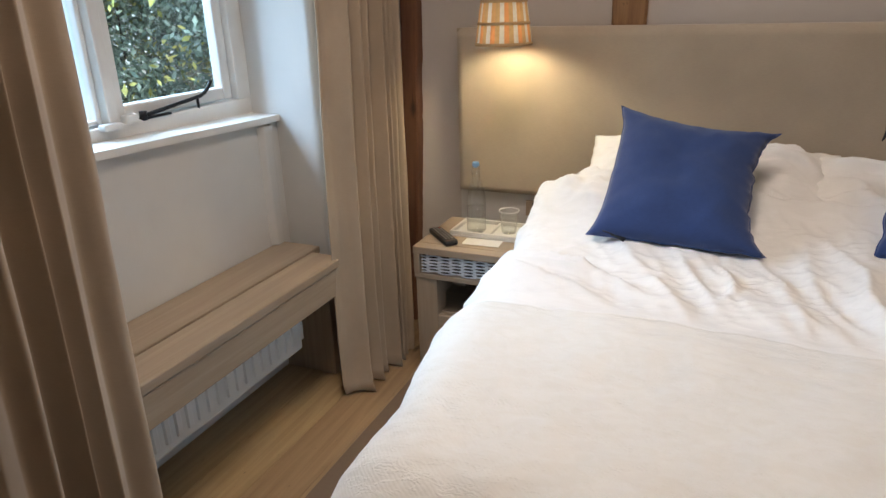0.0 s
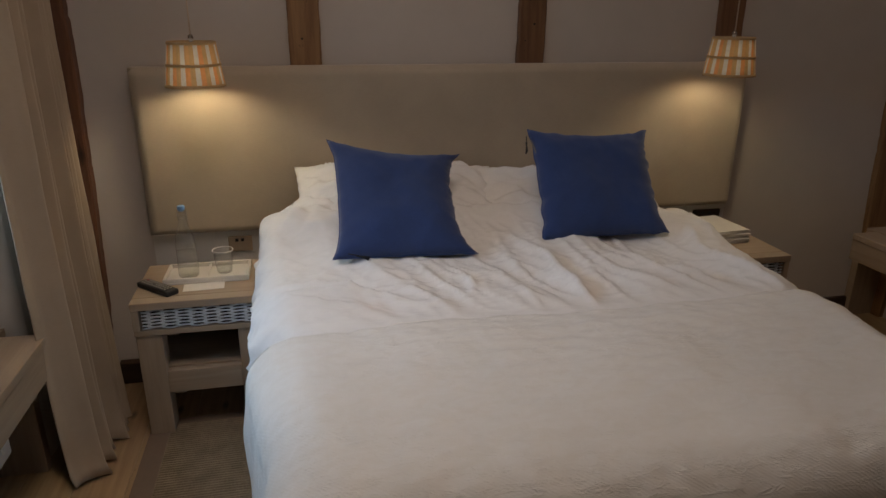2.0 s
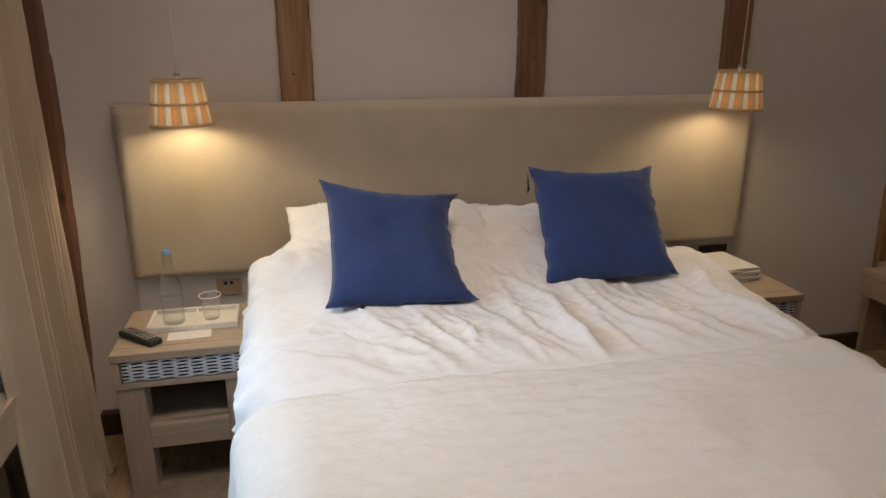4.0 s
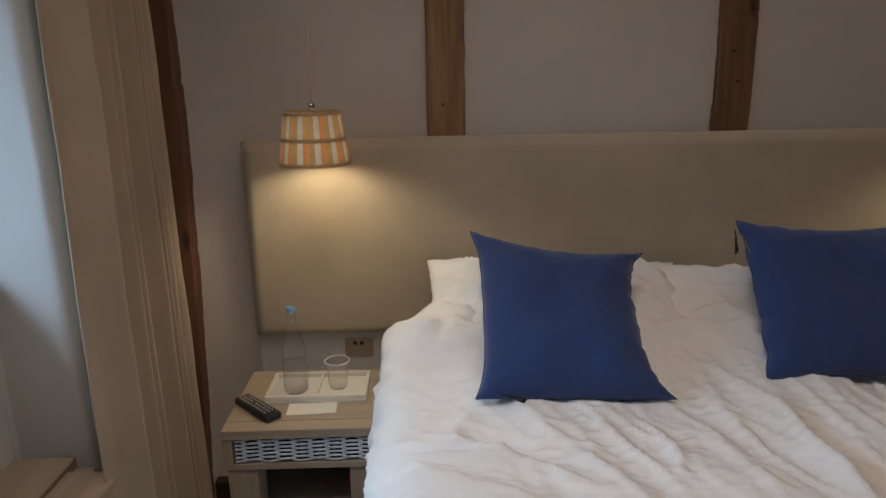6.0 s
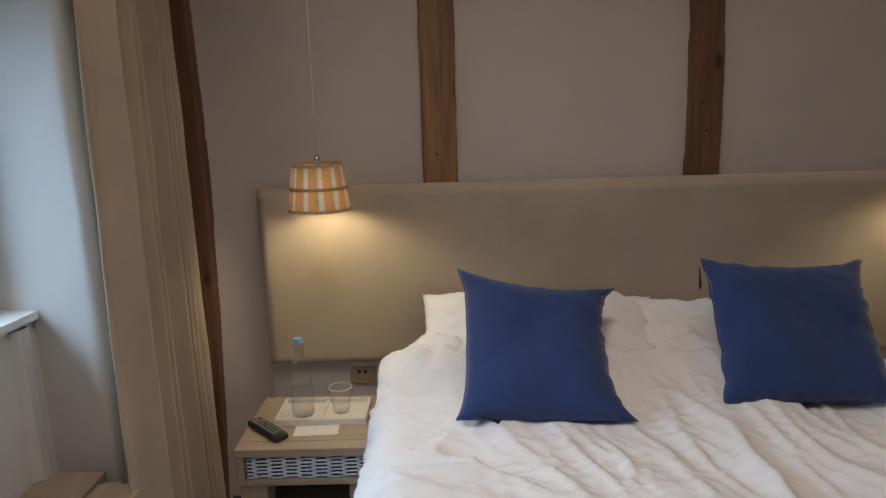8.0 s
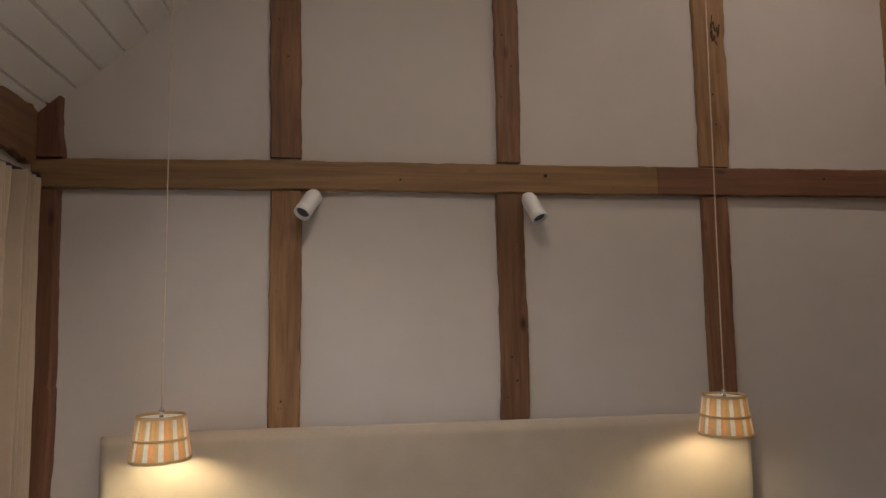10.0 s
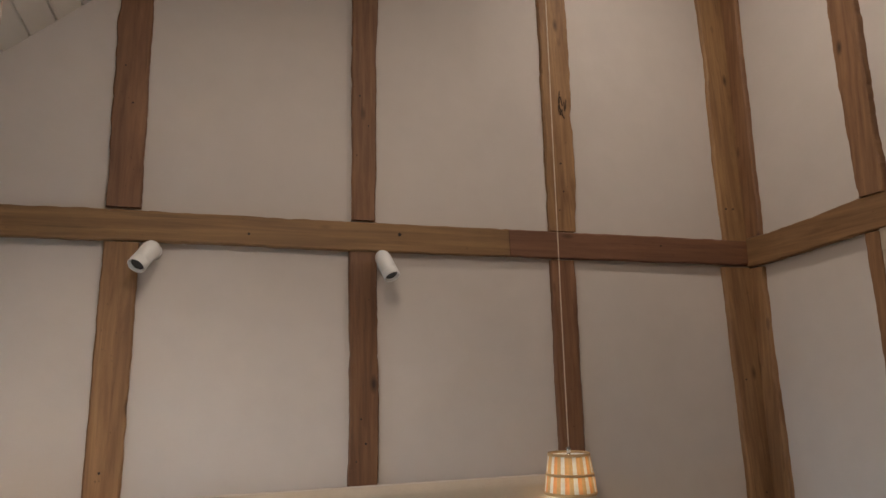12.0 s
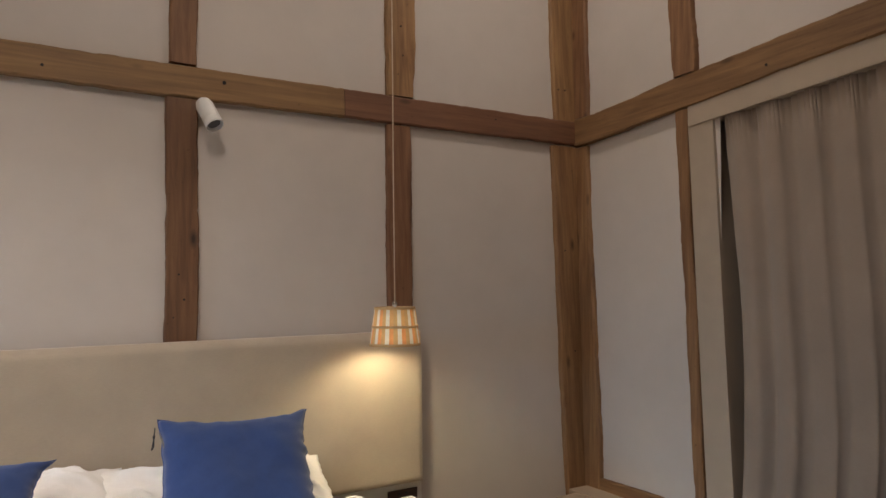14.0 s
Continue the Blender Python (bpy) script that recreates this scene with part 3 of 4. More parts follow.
part("border", boxes((-1.04, -0.962, 0.55, 2.64, 0.001, 0.009), (1.615, 1.69, 0.55, 2.64, 0.001, 0.009), (-0.962, 1.615, 2.598, 2.64, 0.001, 0.009), (-0.962, 1.615, 0.55, 0.602, 0.001, 0.009), bevel=0.003), RUG_EDGE, rug, "plain brown cloth border")


# ---- west window, sill, outside ----
win = thing("window_1", "white painted casement window with iron stay", "window", "", (-1.76, 1.87, 1.06))
tagged(win, kind="structure")
bm = boxes((-1.83, -1.73, 1.18, 2.545, 1.05, 1.125), (-1.83, -1.73, 1.18, 2.545, 2.09, 2.17), (-1.83, -1.73, 2.455, 2.545, 1.125, 2.09), (-1.83, -1.73, 1.18, 1.26, 1.125, 2.09), (-1.835, -1.725, 1.842, 1.883, 1.125, 2.09), bevel=0.005)
part("window_frame", bm, WHITE_PAINT, win)
for a, b, w in ((1.887, 2.45, 0.046), (1.262, 1.840, 0.016)):
    s = part("sash", boxes((-1.80, -1.755, a, a + w, 1.13, 2.085), (-1.80, -1.755, b - w, b, 1.13, 2.085), (-1.80, -1.755, a + w, b - w, 1.13, 1.13 + w), (-1.80, -1.755, a + w, b - w, 2.085 - w, 2.085), bevel=0.006), WHITE_PAINT, win)
    g = part("pane", boxes((-1.781, -1.777, a + w - 0.005, b - w + 0.005, 1.125 + w, 2.09 - w)), PANE, s)
    g.visible_shadow = False
part("window_sill", sheet(lambda u, v: (-1.745 + 0.165 * u, 1.17 + 1.385 * v, 1.060 + 0.034 * 1.385 * (1 - v) + 0.002 * wob(u * 2, v * 9)), 6, 20, 0.024), WHITE_PAINT, win, "white painted sill board")
bm = tube(bmesh.new(), [(-1.735, 1.99 + 0.33 * k, 1.135 + 0.035 * k + (0.04 * (k - 0.8) ** 2 * 25 if k > 0.8 else 0)) for k in (0, 0.1, 0.25, 0.4, 0.55, 0.7, 0.8, 0.88, 0.95, 1.0)], 0.007, 8)
rod(bm, (-1.735, 1.985, 1.12), (-1.735, 1.985, 1.15), 0.013)
rod(bm, (-1.735, 2.24, 1.12), (-1.735, 2.24, 1.165), 0.005)
box(bm, -1.745, -1.725, 1.97, 2.10, 1.122, 1.13, 0.002)
part("window_stay", bm, IRON, win, "black wrought iron stay", True)
part("window_latch", boxes((-1.735, -1.70, 1.80, 1.87, 1.115, 1.135), (-1.745, -1.715, 1.90, 1.95, 1.12, 1.15), bevel=0.006), WHITE_PAINT, win, "white latch blocks")

bm = sheet(lambda u, v: (-400 + 800 * u, -400 + 800 * v, -0.36 + 0.03 * wob(u * 90, v * 90)), 60, 60)
structure("ground", bm, SOIL, "garden ground with rough grass")


def shrub(name, cx, cy, height, spread, leaves, mats, seed, label):
    """A garden shrub: forked stems and some thousand small leaves in loose clumps."""
    rng = np.random.default_rng(seed)
    sh = thing(name, label, "shrub", "garden shrubs", (cx, cy, -0.35))
    bm = bmesh.new()
    tips = []
    for i in range(9):
        a = rng.uniform(0, 6.28)
        top = Vector((cx + math.cos(a) * spread * 0.6, cy + math.sin(a) * spread * 0.6, -0.35 + height * rng.uniform(0.6, 0.95)))
        mid = Vector((cx + math.cos(a) * spread * 0.15, cy + math.sin(a) * spread * 0.15, -0.35 + height * 0.4))
        tube(bm, [(cx, cy, -0.4), mid, top], 0.006, 5)
        tips += [mid, top]
    part("trunk", bm, BARK, sh)
    for part_name, mat, count, size in mats:
        k = int(leaves * count)
        clump = rng.normal(0, 1, (60, 3)) * (spread * 0.5, spread * 0.5, height * 0.25) + (cx, cy, -0.35 + height * 0.58)
        c = clump[rng.integers(0, 60, k)] + rng.normal(0, 0.13, (k, 3))
        a = rng.normal(0, 1, (k, 3))
        a /= np.linalg.norm(a, axis=1)[:, None]
        b = np.cross(a, rng.normal(0, 1, (k, 3)))
        b /= np.linalg.norm(b, axis=1)[:, None]
        s = rng.uniform(0.6, 1.4, (k, 1)) * size
        pts = np.stack([c - a * s, c + b * s * 0.45, c + a * s, c - b * s * 0.45], 1).reshape(-1, 3)
        me = bpy.data.meshes.new(part_name)
        me.from_pydata(pts.tolist(), [], np.arange(4 * k).reshape(-1, 4).tolist())
        me.materials.append(mat)
        ob = new(part_name, me)
        ob.parent, ob.location = sh, (-cx, -cy, 0.35)
        tagged(ob, kind="stuff")


FOLIAGE = (("crown", LEAF, 3.0, 0.030), ("young_leaves", LEAF_Y, 0.6, 0.032))
shrub("shrub", -4.0, 2.7, 2.3, 0.95, 5200, (*FOLIAGE, ("flowers", FLOWER, 0.006, 0.04), ("blossom", GLINT, 0.5, 0.012)), 11, "grey-green garden shrub with yellowing leaves")
shrub("shrub", -4.3, 4.2, 2.5, 1.0, 5200, (*FOLIAGE, ("blossom", GLINT, 0.5, 0.012)), 12, "grey-green garden shrub with yellowing leaves")
shrub("shrub", -4.6, 1.2, 2.4, 1.0, 4000, FOLIAGE, 13, "grey-green garden shrub with yellowing leaves")
shrub("shrub", -7.0, 5.8, 4.6, 1.9, 6000, FOLIAGE, 14, "tall garden shrub behind the others")
shrub("shrub", -7.5, 2.6, 4.4, 1.9, 6000, FOLIAGE, 15, "tall garden shrub behind the others")


# ---- window seats and radiators ----
def window_seat(at, x_front, x_back, y0, y1, top, label):
    seat = thing("window_seat", label, "bench", "window seats", at)
    sx = 1 if x_front > x_back else -1
    def bx(a, b):
        return (min(a, b), max(a, b))
    gap = x_front - sx * 0.145
    bm = boxes((*bx(x_front - sx * 0.0, gap + sx * 0.004), y0, y1 - 0.075, top - 0.032, top), bevel=0.004)
    part("front_plank", bm, LIME_Y, seat)
    part("back_plank", boxes((*bx(gap - sx * 0.010, x_back), y0, y1, top - 0.032, top - 0.002), bevel=0.004), LIME_Y, seat)
    part("fascia", boxes((*bx(x_front - sx * 0.004, x_front - sx * 0.03), y0, y1 - 0.075, top - 0.14, top - 0.033), bevel=0.003), LIME_Y, seat)
    part("end_support", boxes((*bx(x_front - sx * 0.10, x_back), y1 - 0.05, y1 - 0.005, 0.0, top - 0.033), bevel=0.003), LIME_Z, seat)
    return seat


window_seat((-1.43, 1.8, 0), -1.252, -1.595, 1.16, 2.44, 0.557, "limed oak window seat of two planks over a radiator")
window_seat((2.55, 2.0, 0), 2.40, 2.715, 0.45, 3.02, 0.492, "limed oak window seat beside the curtained recess")


def radiator(at, x0, x1, y0, y1, z0, z1, face, wall_x):
    rad = thing("radiator", "white enamelled panel radiator under the window seat", "radiator", "radiators", at)
    part("body", boxes((x0, x1, y0, y1, z0, z1), bevel=0.008), ENAMEL, rad)
    bm = bmesh.new()
    y = y0 + 0.03
    while y < y1 - 0.03:
        box(bm, face - 0.006, face + 0.006, y, y + 0.026, z0 + 0.03, z1 - 0.03, 0.005, 1)
        y += 0.045
    part("ribs", bm, ENAMEL, rad)
    for yy in (y0 + 0.2, y1 - 0.2):
        part("bracket", boxes((*sorted(((x0 + x1) / 2, wall_x)), yy - 0.012, yy + 0.012, z0 + 0.08, z0 + 0.11)), ENAMEL, rad)
    bm = tube(bmesh.new(), [((x0 + x1) / 2, y1 + 0.0, z0 + 0.03), ((x0 + x1) / 2, y1 + 0.045, z0 + 0.03), (wall_x, y1 + 0.05, z0 + 0.03)], 0.008, 8)
    rod(bm, ((x0 + x1) / 2, y1 + 0.045, z0 + 0.01), ((x0 + x1) / 2, y1 + 0.045, z0 + 0.08), 0.014)
    part("valve", bm, WHITE_PAINT, rad, "", True)


radiator((-1.4, 1.7, 0), -1.45, -1.36, 1.25, 2.20, 0.225, 0.46, -1.36, -1.60)
radiator((2.6, 1.8, 0), 2.56, 2.65, 0.9, 2.6, 0.12, 0.44, 2.56, 2.76)


# ---- curtains ----
def curtain(name, label, foot, head, z1, folds, depth, out, seed, material, z0=0.012, slope=0.0, broad=1.0, belly=0.0, lean=0.0, heading=5.0):
    """A pleated curtain: foot and head are (y0, y1, x); round crests and pinched valleys deepen downwards, the first fold wider where broad > 1."""
    cu = thing(name, label, "curtain", "window curtains", (foot[2], (foot[0] + foot[1]) / 2, z0))
    def f(u, v):
        k = v ** 0.45
        ya, yb = foot[0] + (head[0] - foot[0]) * v, foot[1] + (head[1] - foot[1]) * k
        yb -= belly * math.sin(math.pi * v ** 0.8)
        ph = math.pi * folds * (u ** broad + 0.05 * wob(u * 3.0, seed + 3) + 0.012 * wob(v * 2.2, u * 4, seed))
        crest = 2 * math.sqrt(math.sin(ph) ** 2 + 0.03) - 1.1
        yy = u + 0.16 / folds * math.sin(2 * ph + 0.9) * (1 - 0.4 * k) * min(1, 6 * u, 6 - 6 * u)
        y = ya + (yb - ya) * yy
        amp = depth * (1 - 0.25 * k) * (0.85 + 0.9 * wob(u * 5.1, seed + 8))
        x = (foot[2] * (1 - k) + head[2] * k) + out * amp * crest + 0.006 * wob(u * 9, v * 5, seed) + 0.003 * wob(u * 31, v * 11, seed) + lean * (z1 * v - 1.45)
        gather = max(0, (v - 0.9) / 0.1)
        x += out * gather * 0.012 * math.sin(6.28 * folds * heading * u + 3 * wob(u * 9, seed))
        return (x, y, z0 + (z1 - z0 + slope * (head[1] - y)) * v + (0.009 * wob(u * 9, 2, seed) if v < 0.01 else 0) + (0.006 * wob(u * 40, seed) if v > 0.99 else 0))
    part("drape", sheet(f, max(160, int(folds * 26)), 64, 0.004), material, cu, "", True)
    return cu


curtain("curtain", "sand coloured lined curtain hanging in deep folds to the floor", (2.258, 2.69, -1.180), (2.475, 2.925, -1.280), 2.345, 6.5, 0.066, 1, 3.0, CURTAIN, broad=1.45, heading=2.0)
curtain("curtain", "sand coloured lined curtain hanging in deep folds to the floor", (0.62, 1.31, -1.185), (0.68, 1.378, -1.20), 2.345, 9.0, 0.055, 1, 6.0, CURTAIN, heading=2.0)
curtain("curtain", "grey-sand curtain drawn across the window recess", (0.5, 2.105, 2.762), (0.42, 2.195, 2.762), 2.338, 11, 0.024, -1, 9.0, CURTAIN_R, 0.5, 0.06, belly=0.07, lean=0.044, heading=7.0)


def curtain_rod(at, x, y0, y1, z, label, wall_x, slope=0.0):
    r = thing("curtain_rod", label, "curtain rod", "", at)
    lift = slope * (y1 - y0)
    part("pole", rod(bmesh.new(), (x, y0, z + lift), (x, y1, z), 0.011), IRON, r, "", True)
    for y, s in ((y0, -1), (y1, 1)):
        bm = bmesh.new()
        bmesh.ops.create_uvsphere(bm, u_segments=16, v_segments=10, radius=0.023, matrix=Matrix.Translation((x, y + s * 0.015, z + (lift if s < 0 else 0))))
        part("finial", bm, IRON, r, "", True)
    for y in (y0 + 0.08, y1 - 0.05):
        part("bracket", rod(bmesh.new(), (wall_x, y, z + slope * (y1 - y)), (x, y, z + slope * (y1 - y)), 0.008), CHROME, r, "", True)
    n = int((y1 - y0) / 0.09) + 1
    for i in range(n):
        y = y0 + 0.04 + (y1 - y0 - 0.08) * i / n
        bm = tube(bmesh.new(), [(x + 0.017 * math.cos(a), y, z + slope * (y1 - y) - 0.006 + 0.017 * math.sin(a)) for a in (j * 6.283 / 12 for j in range(13))], 0.0025, 5)
        part("ring", bm, CHROME, r)


curtain_rod((-1.28, 1.9, 2.36), -1.30, 0.72, 2.985, 2.362, "black iron curtain rod on brackets", -1.38)
curtain_rod((2.80, 1.3, 2.275), 2.842, 0.42, 2.175, 2.290, "dark curtain rod in the recess", 3.0, 0.06)

# painted boards round the east recess
tr = tagged(thing("trim_east", "stone painted boards round the window recess", "trim", "", (2.74, 2.2, 1.0)), kind="structure")
bm = boxes((2.728, 3.06, 2.170, 2.307, 0.0, 2.312), bevel=0.003)
for v in bm.verts:
    v.co.y += 0.052 * (v.co.z - 1.37)
    v.co.x += 0.044 * (v.co.z - 1.45) if v.co.x < 2.9 else 0
part("jamb_board", bm, TRIM_PAINT, tr)
bm = boxes((2.722, 3.06, 0.3, 2.352, 2.295, 2.405), bevel=0.003)
for v in bm.verts:
    v.co.z += (2.352 - v.co.y) * (0.063 if v.co.z > 2.35 else 0.06)
    v.co.x += 0.044 * (v.co.z - 1.45) if v.co.x < 2.9 else 0
part("head_board", bm, TRIM_PAINT, tr)


# ---- headboard and bed ----
hb = thing("headboard", "wide taupe linen upholstered headboard fixed to the wall", "headboard", "", (0.325, 3.0, 0.66))


def pad(u, v):
    x, z = -1.035 + 2.715 * u, 0.668 + 0.687 * v
    e = min(u * 2.715, (1 - u) * 2.715, v * 0.687, (1 - v) * 0.687)
    d = 0.040 * (1 - max(0, 1 - e / 0.024) ** 2.2) + 0.006 * wob(x * 1.7, z * 2.2) * min(1, e / 0.1)
    return (x, 3.025 - d, z)


part("padding", sheet(pad, 130, 40), LINEN, hb, "", True)
part("backing", boxes((-1.036, 1.681, 3.022, 3.075, 0.667, 1.356), bevel=0.006), LINEN, hb)
part("base_panel", boxes((-1.03, 1.675, 3.028, 3.06, 0.0, 0.666)), PLASTER_COOL, hb, "painted panel below the padding")

BED_X, HALF = 0.335, 0.905


def bed_top(y):
    """Height of the made bed along its length."""
    t = min(max((y - 2.2) / 0.5, 0), 1)
    return 0.748 + 0.075 * t * t * (3 - 2 * t)


def draped(x_half, s, r, ztop, flare):
    """Cross-section of cloth over the bed's edge: signed length s from the middle -> (x, z)."""
    sign, a = (1 if s >= 0 else -1), abs(s)
    flat, arc = x_half - r, r * math.pi / 2
    if a < flat:
        x, z = a, ztop
    elif a < flat + arc:
        w = (a - flat) / r
        x, z = flat + r * math.sin(w), ztop - r * (1 - math.cos(w))
    else:
        d = a - flat - arc
        x, z = x_half + flare * d, ztop - r - d
    return sign * x, z


bed = thing("bed", "double bed with upholstered base and mattress", "bed", "", (BED_X, 1.95, 0))
part("base", boxes((BED_X - 0.79, BED_X + 0.79, 1.10, 2.99, 0.06, 0.36), bevel=0.02), LINEN, bed)
part("mattress", boxes((BED_X - 0.80, BED_X + 0.80, 1.09, 2.99, 0.362, 0.68), bevel=0.05), MATTRESS, bed)
for x in (-0.75, 0.75):
    for y in (1.15, 2.88):
        part("leg", rod(bmesh.new(), (BED_X + x, y, 0.0), (BED_X + x, y, 0.062), 0.025), BLACK, bed)


def duvet_at(u, v):
    y = 1.60 + 1.13 * v
    s = (2 * u - 1) * 1.50
    hw = HALF - 0.02 * max(0, (y - 2.3) / 0.4) ** 2
    hw -= 0.10 * (1 - min(1, max(0, (y - 1.78) / 0.14)))
    x, z = draped(hw, s, 0.13 - 0.085 * min(1, max(0, (y - 2.35) / 0.25)), bed_top(y), 0.03)
    side = min(1, max(0, (abs(s) - 0.8) / 0.2))
    top = 1 - side
    # the corner pushed up against the pillow
    heap = min(1, max(0, (y - 2.40) / 0.2))
    z += 0.075 * heap * heap * (3 - 2 * heap) * math.exp(-((x + 0.68 + 0.03 * wob(y * 9, 5.0)) / 0.15) ** 2) * (1 + 0.3 * wob(x * 16, y * 13, 6.0))
    away = min(1, max(0, (x - 0.58) / 0.2)) * min(1, max(0, (y - 2.42) / 0.25))
    z -= 0.06 * away
    # creases fan out from under the cushions and run down the sides
    calm = 1 - 0.35 * min(1, max(0, (y - 2.12) / 0.12))
    wx, wy = x + 0.05 * wob(x * 4, y * 4, 40.0), y + 0.05 * wob(x * 4, y * 4, 41.0)
    f = 0.026 * wob(x * 2.6, y * 2.2, 4.0) + 0.010 * wob(x * 9, y * 6, 14.0)
    side_w = min(1, max(0, (-x - 0.2) / 0.45))
    for lean, share, key in ((radians(-66), 1 - side_w, 0.0), (radians(-30), side_w, 30.0)):
        p, q = -wx * math.sin(lean) + wy * math.cos(lean), wx * math.cos(lean) + wy * math.sin(lean)
        bend = 0.35 * wob(x * 2.2, y * 2.2, key + 9)
        rid = max(0, 1 - abs(wob(p * 4.6 + bend, q * 1.3, key + 2.0)) * 2.6)
        rid2 = max(0, 1 - abs(wob(p * 9 + bend, q * 2.4 + 4, key + 12.0)) * 3.2)
        rid3 = max(0, 1 - abs(wob(p * 17 + bend, q * 5 + 4, key + 18.0)) * 3.6)
        f += share * (0.012 * wob(p * 6.0, q * 2.0, key + 7.0) + 0.044 * rid ** 1.8 + 0.018 * rid2 ** 1.7 + 0.006 * rid3 ** 1.4 - 0.018)
    f = f * calm + 0.0035 * max(0, 1 - abs(wob(wx * 17, wy * 23, 45.0)) * 4)
    fall = 0.024 * wob(z * 4 + y * 5, y * 9, 3.0) + 0.020 * max(0, 1 - abs(wob(y * 5 + z * 7, z * 4 - y, 8.0)) * 2.4) ** 1.8 + 0.006 * max(0, 1 - abs(wob(y * 9 + z * 15, z * 9 - y * 2, 28.0)) * 3) ** 1.5
    end = max(0, 1 - (1 - v) / 0.06)
    under = min(1, max(0, (y - 1.82) / 0.16))
    f = f * under - 0.012 * (1 - under)
    fall = fall * under - 0.012 * (1 - under)
    lip = math.exp(-((y - 2.57 - 0.012 * wob(x * 7, 2.0)) / 0.045) ** 2) - 2.0 * min(1, max(0, (y - 2.6) / 0.05))
    z += top * f - 0.035 * end * top + 0.040 * lip * min(1, max(0, (0.62 - abs(x)) / 0.15))
    x += (1 if s > 0 else -1) * side * (fall + 0.008 * wob(y * 20, z * 14))
    return (BED_X + x, y, max(z, 0.06))


duvet = part("duvet", sheet(duvet_at, 300, 170, 0.012), COTTON, None, "", True)
part("seam", tube(bmesh.new(), [duvet_at(i / 120, 1.0) for i in range(121)], 0.004, 6), COTTON, duvet, "", True)
tagged(duvet, "crumpled white cotton duvet spread over the bed", "duvet")


FOOT = 1.02


def coverlet_at(u, v):
    hem = 1.83 + 0.012 * math.sin(u * 19) + 0.02 * wob(u * 8, 3.3)
    L = hem - FOOT
    d = (1 - v) * (L + 0.55)
    s = (2 * u - 1) * 1.47
    # over the foot of the bed
    r = 0.14
    zt = 0.772 - 0.027 * max(0, 1 - d / 0.15)
    if d < L - r:
        y, zf = hem - d, zt
    elif d < L - r + r * math.pi / 2:
        w = (d - L + r) / r
        y, zf = FOOT + r - r * math.sin(w), zt - r * (1 - math.cos(w))
    else:
        e = d - (L - r + r * math.pi / 2)
        y, zf = FOOT - 0.04 * e, zt - r - e
    corner = max(0, 1 - (y - FOOT) / 0.35)
    x, z = draped(0.842 + 0.085 * min(1, max(0, (y - 1.35) / 0.48)), s, 0.16, zf, 0.04 + 0.06 * corner)
    side = min(1, max(0, (abs(s) - 0.8) / 0.2))
    puff = 0.012 * wob(x * 2.4, y * 2.4, 21.0) + 0.009 * wob(x * 5.5, y * 6.5, 22.0)
    quilt = 0.0045 * wob(x * 17, y * 26, 5.0) + 0.003 * wob(x * 36, y * 44, 6.0)
    z += (puff + quilt) * (1 - side)
    x += (1 if s > 0 else -1) * side * (0.018 * wob(y * 6, z * 3, 9.0) + 0.008 * wob(y * 17, z * 8, 2.0) + quilt)
    if v > 0.985:
        z -= 0.012 * (1 - side)
        x -= (1 if s > 0 else -1) * side * 0.012
    return (BED_X + x, y, max(z, 0.05))


cov = part("bedspread", sheet(coverlet_at, 190, 170, 0.008), COVERLET, None, "", True)
hem_line = [coverlet_at(i / 120, 1.0) for i in range(121)]
part("hem", tube(bmesh.new(), [(x, y + 0.001, z + 0.002) for x, y, z in hem_line], 0.0018, 6), COVERLET, cov, "", True)
tagged(cov, "cream quilted bedspread over the foot of the bed", "bedspread")


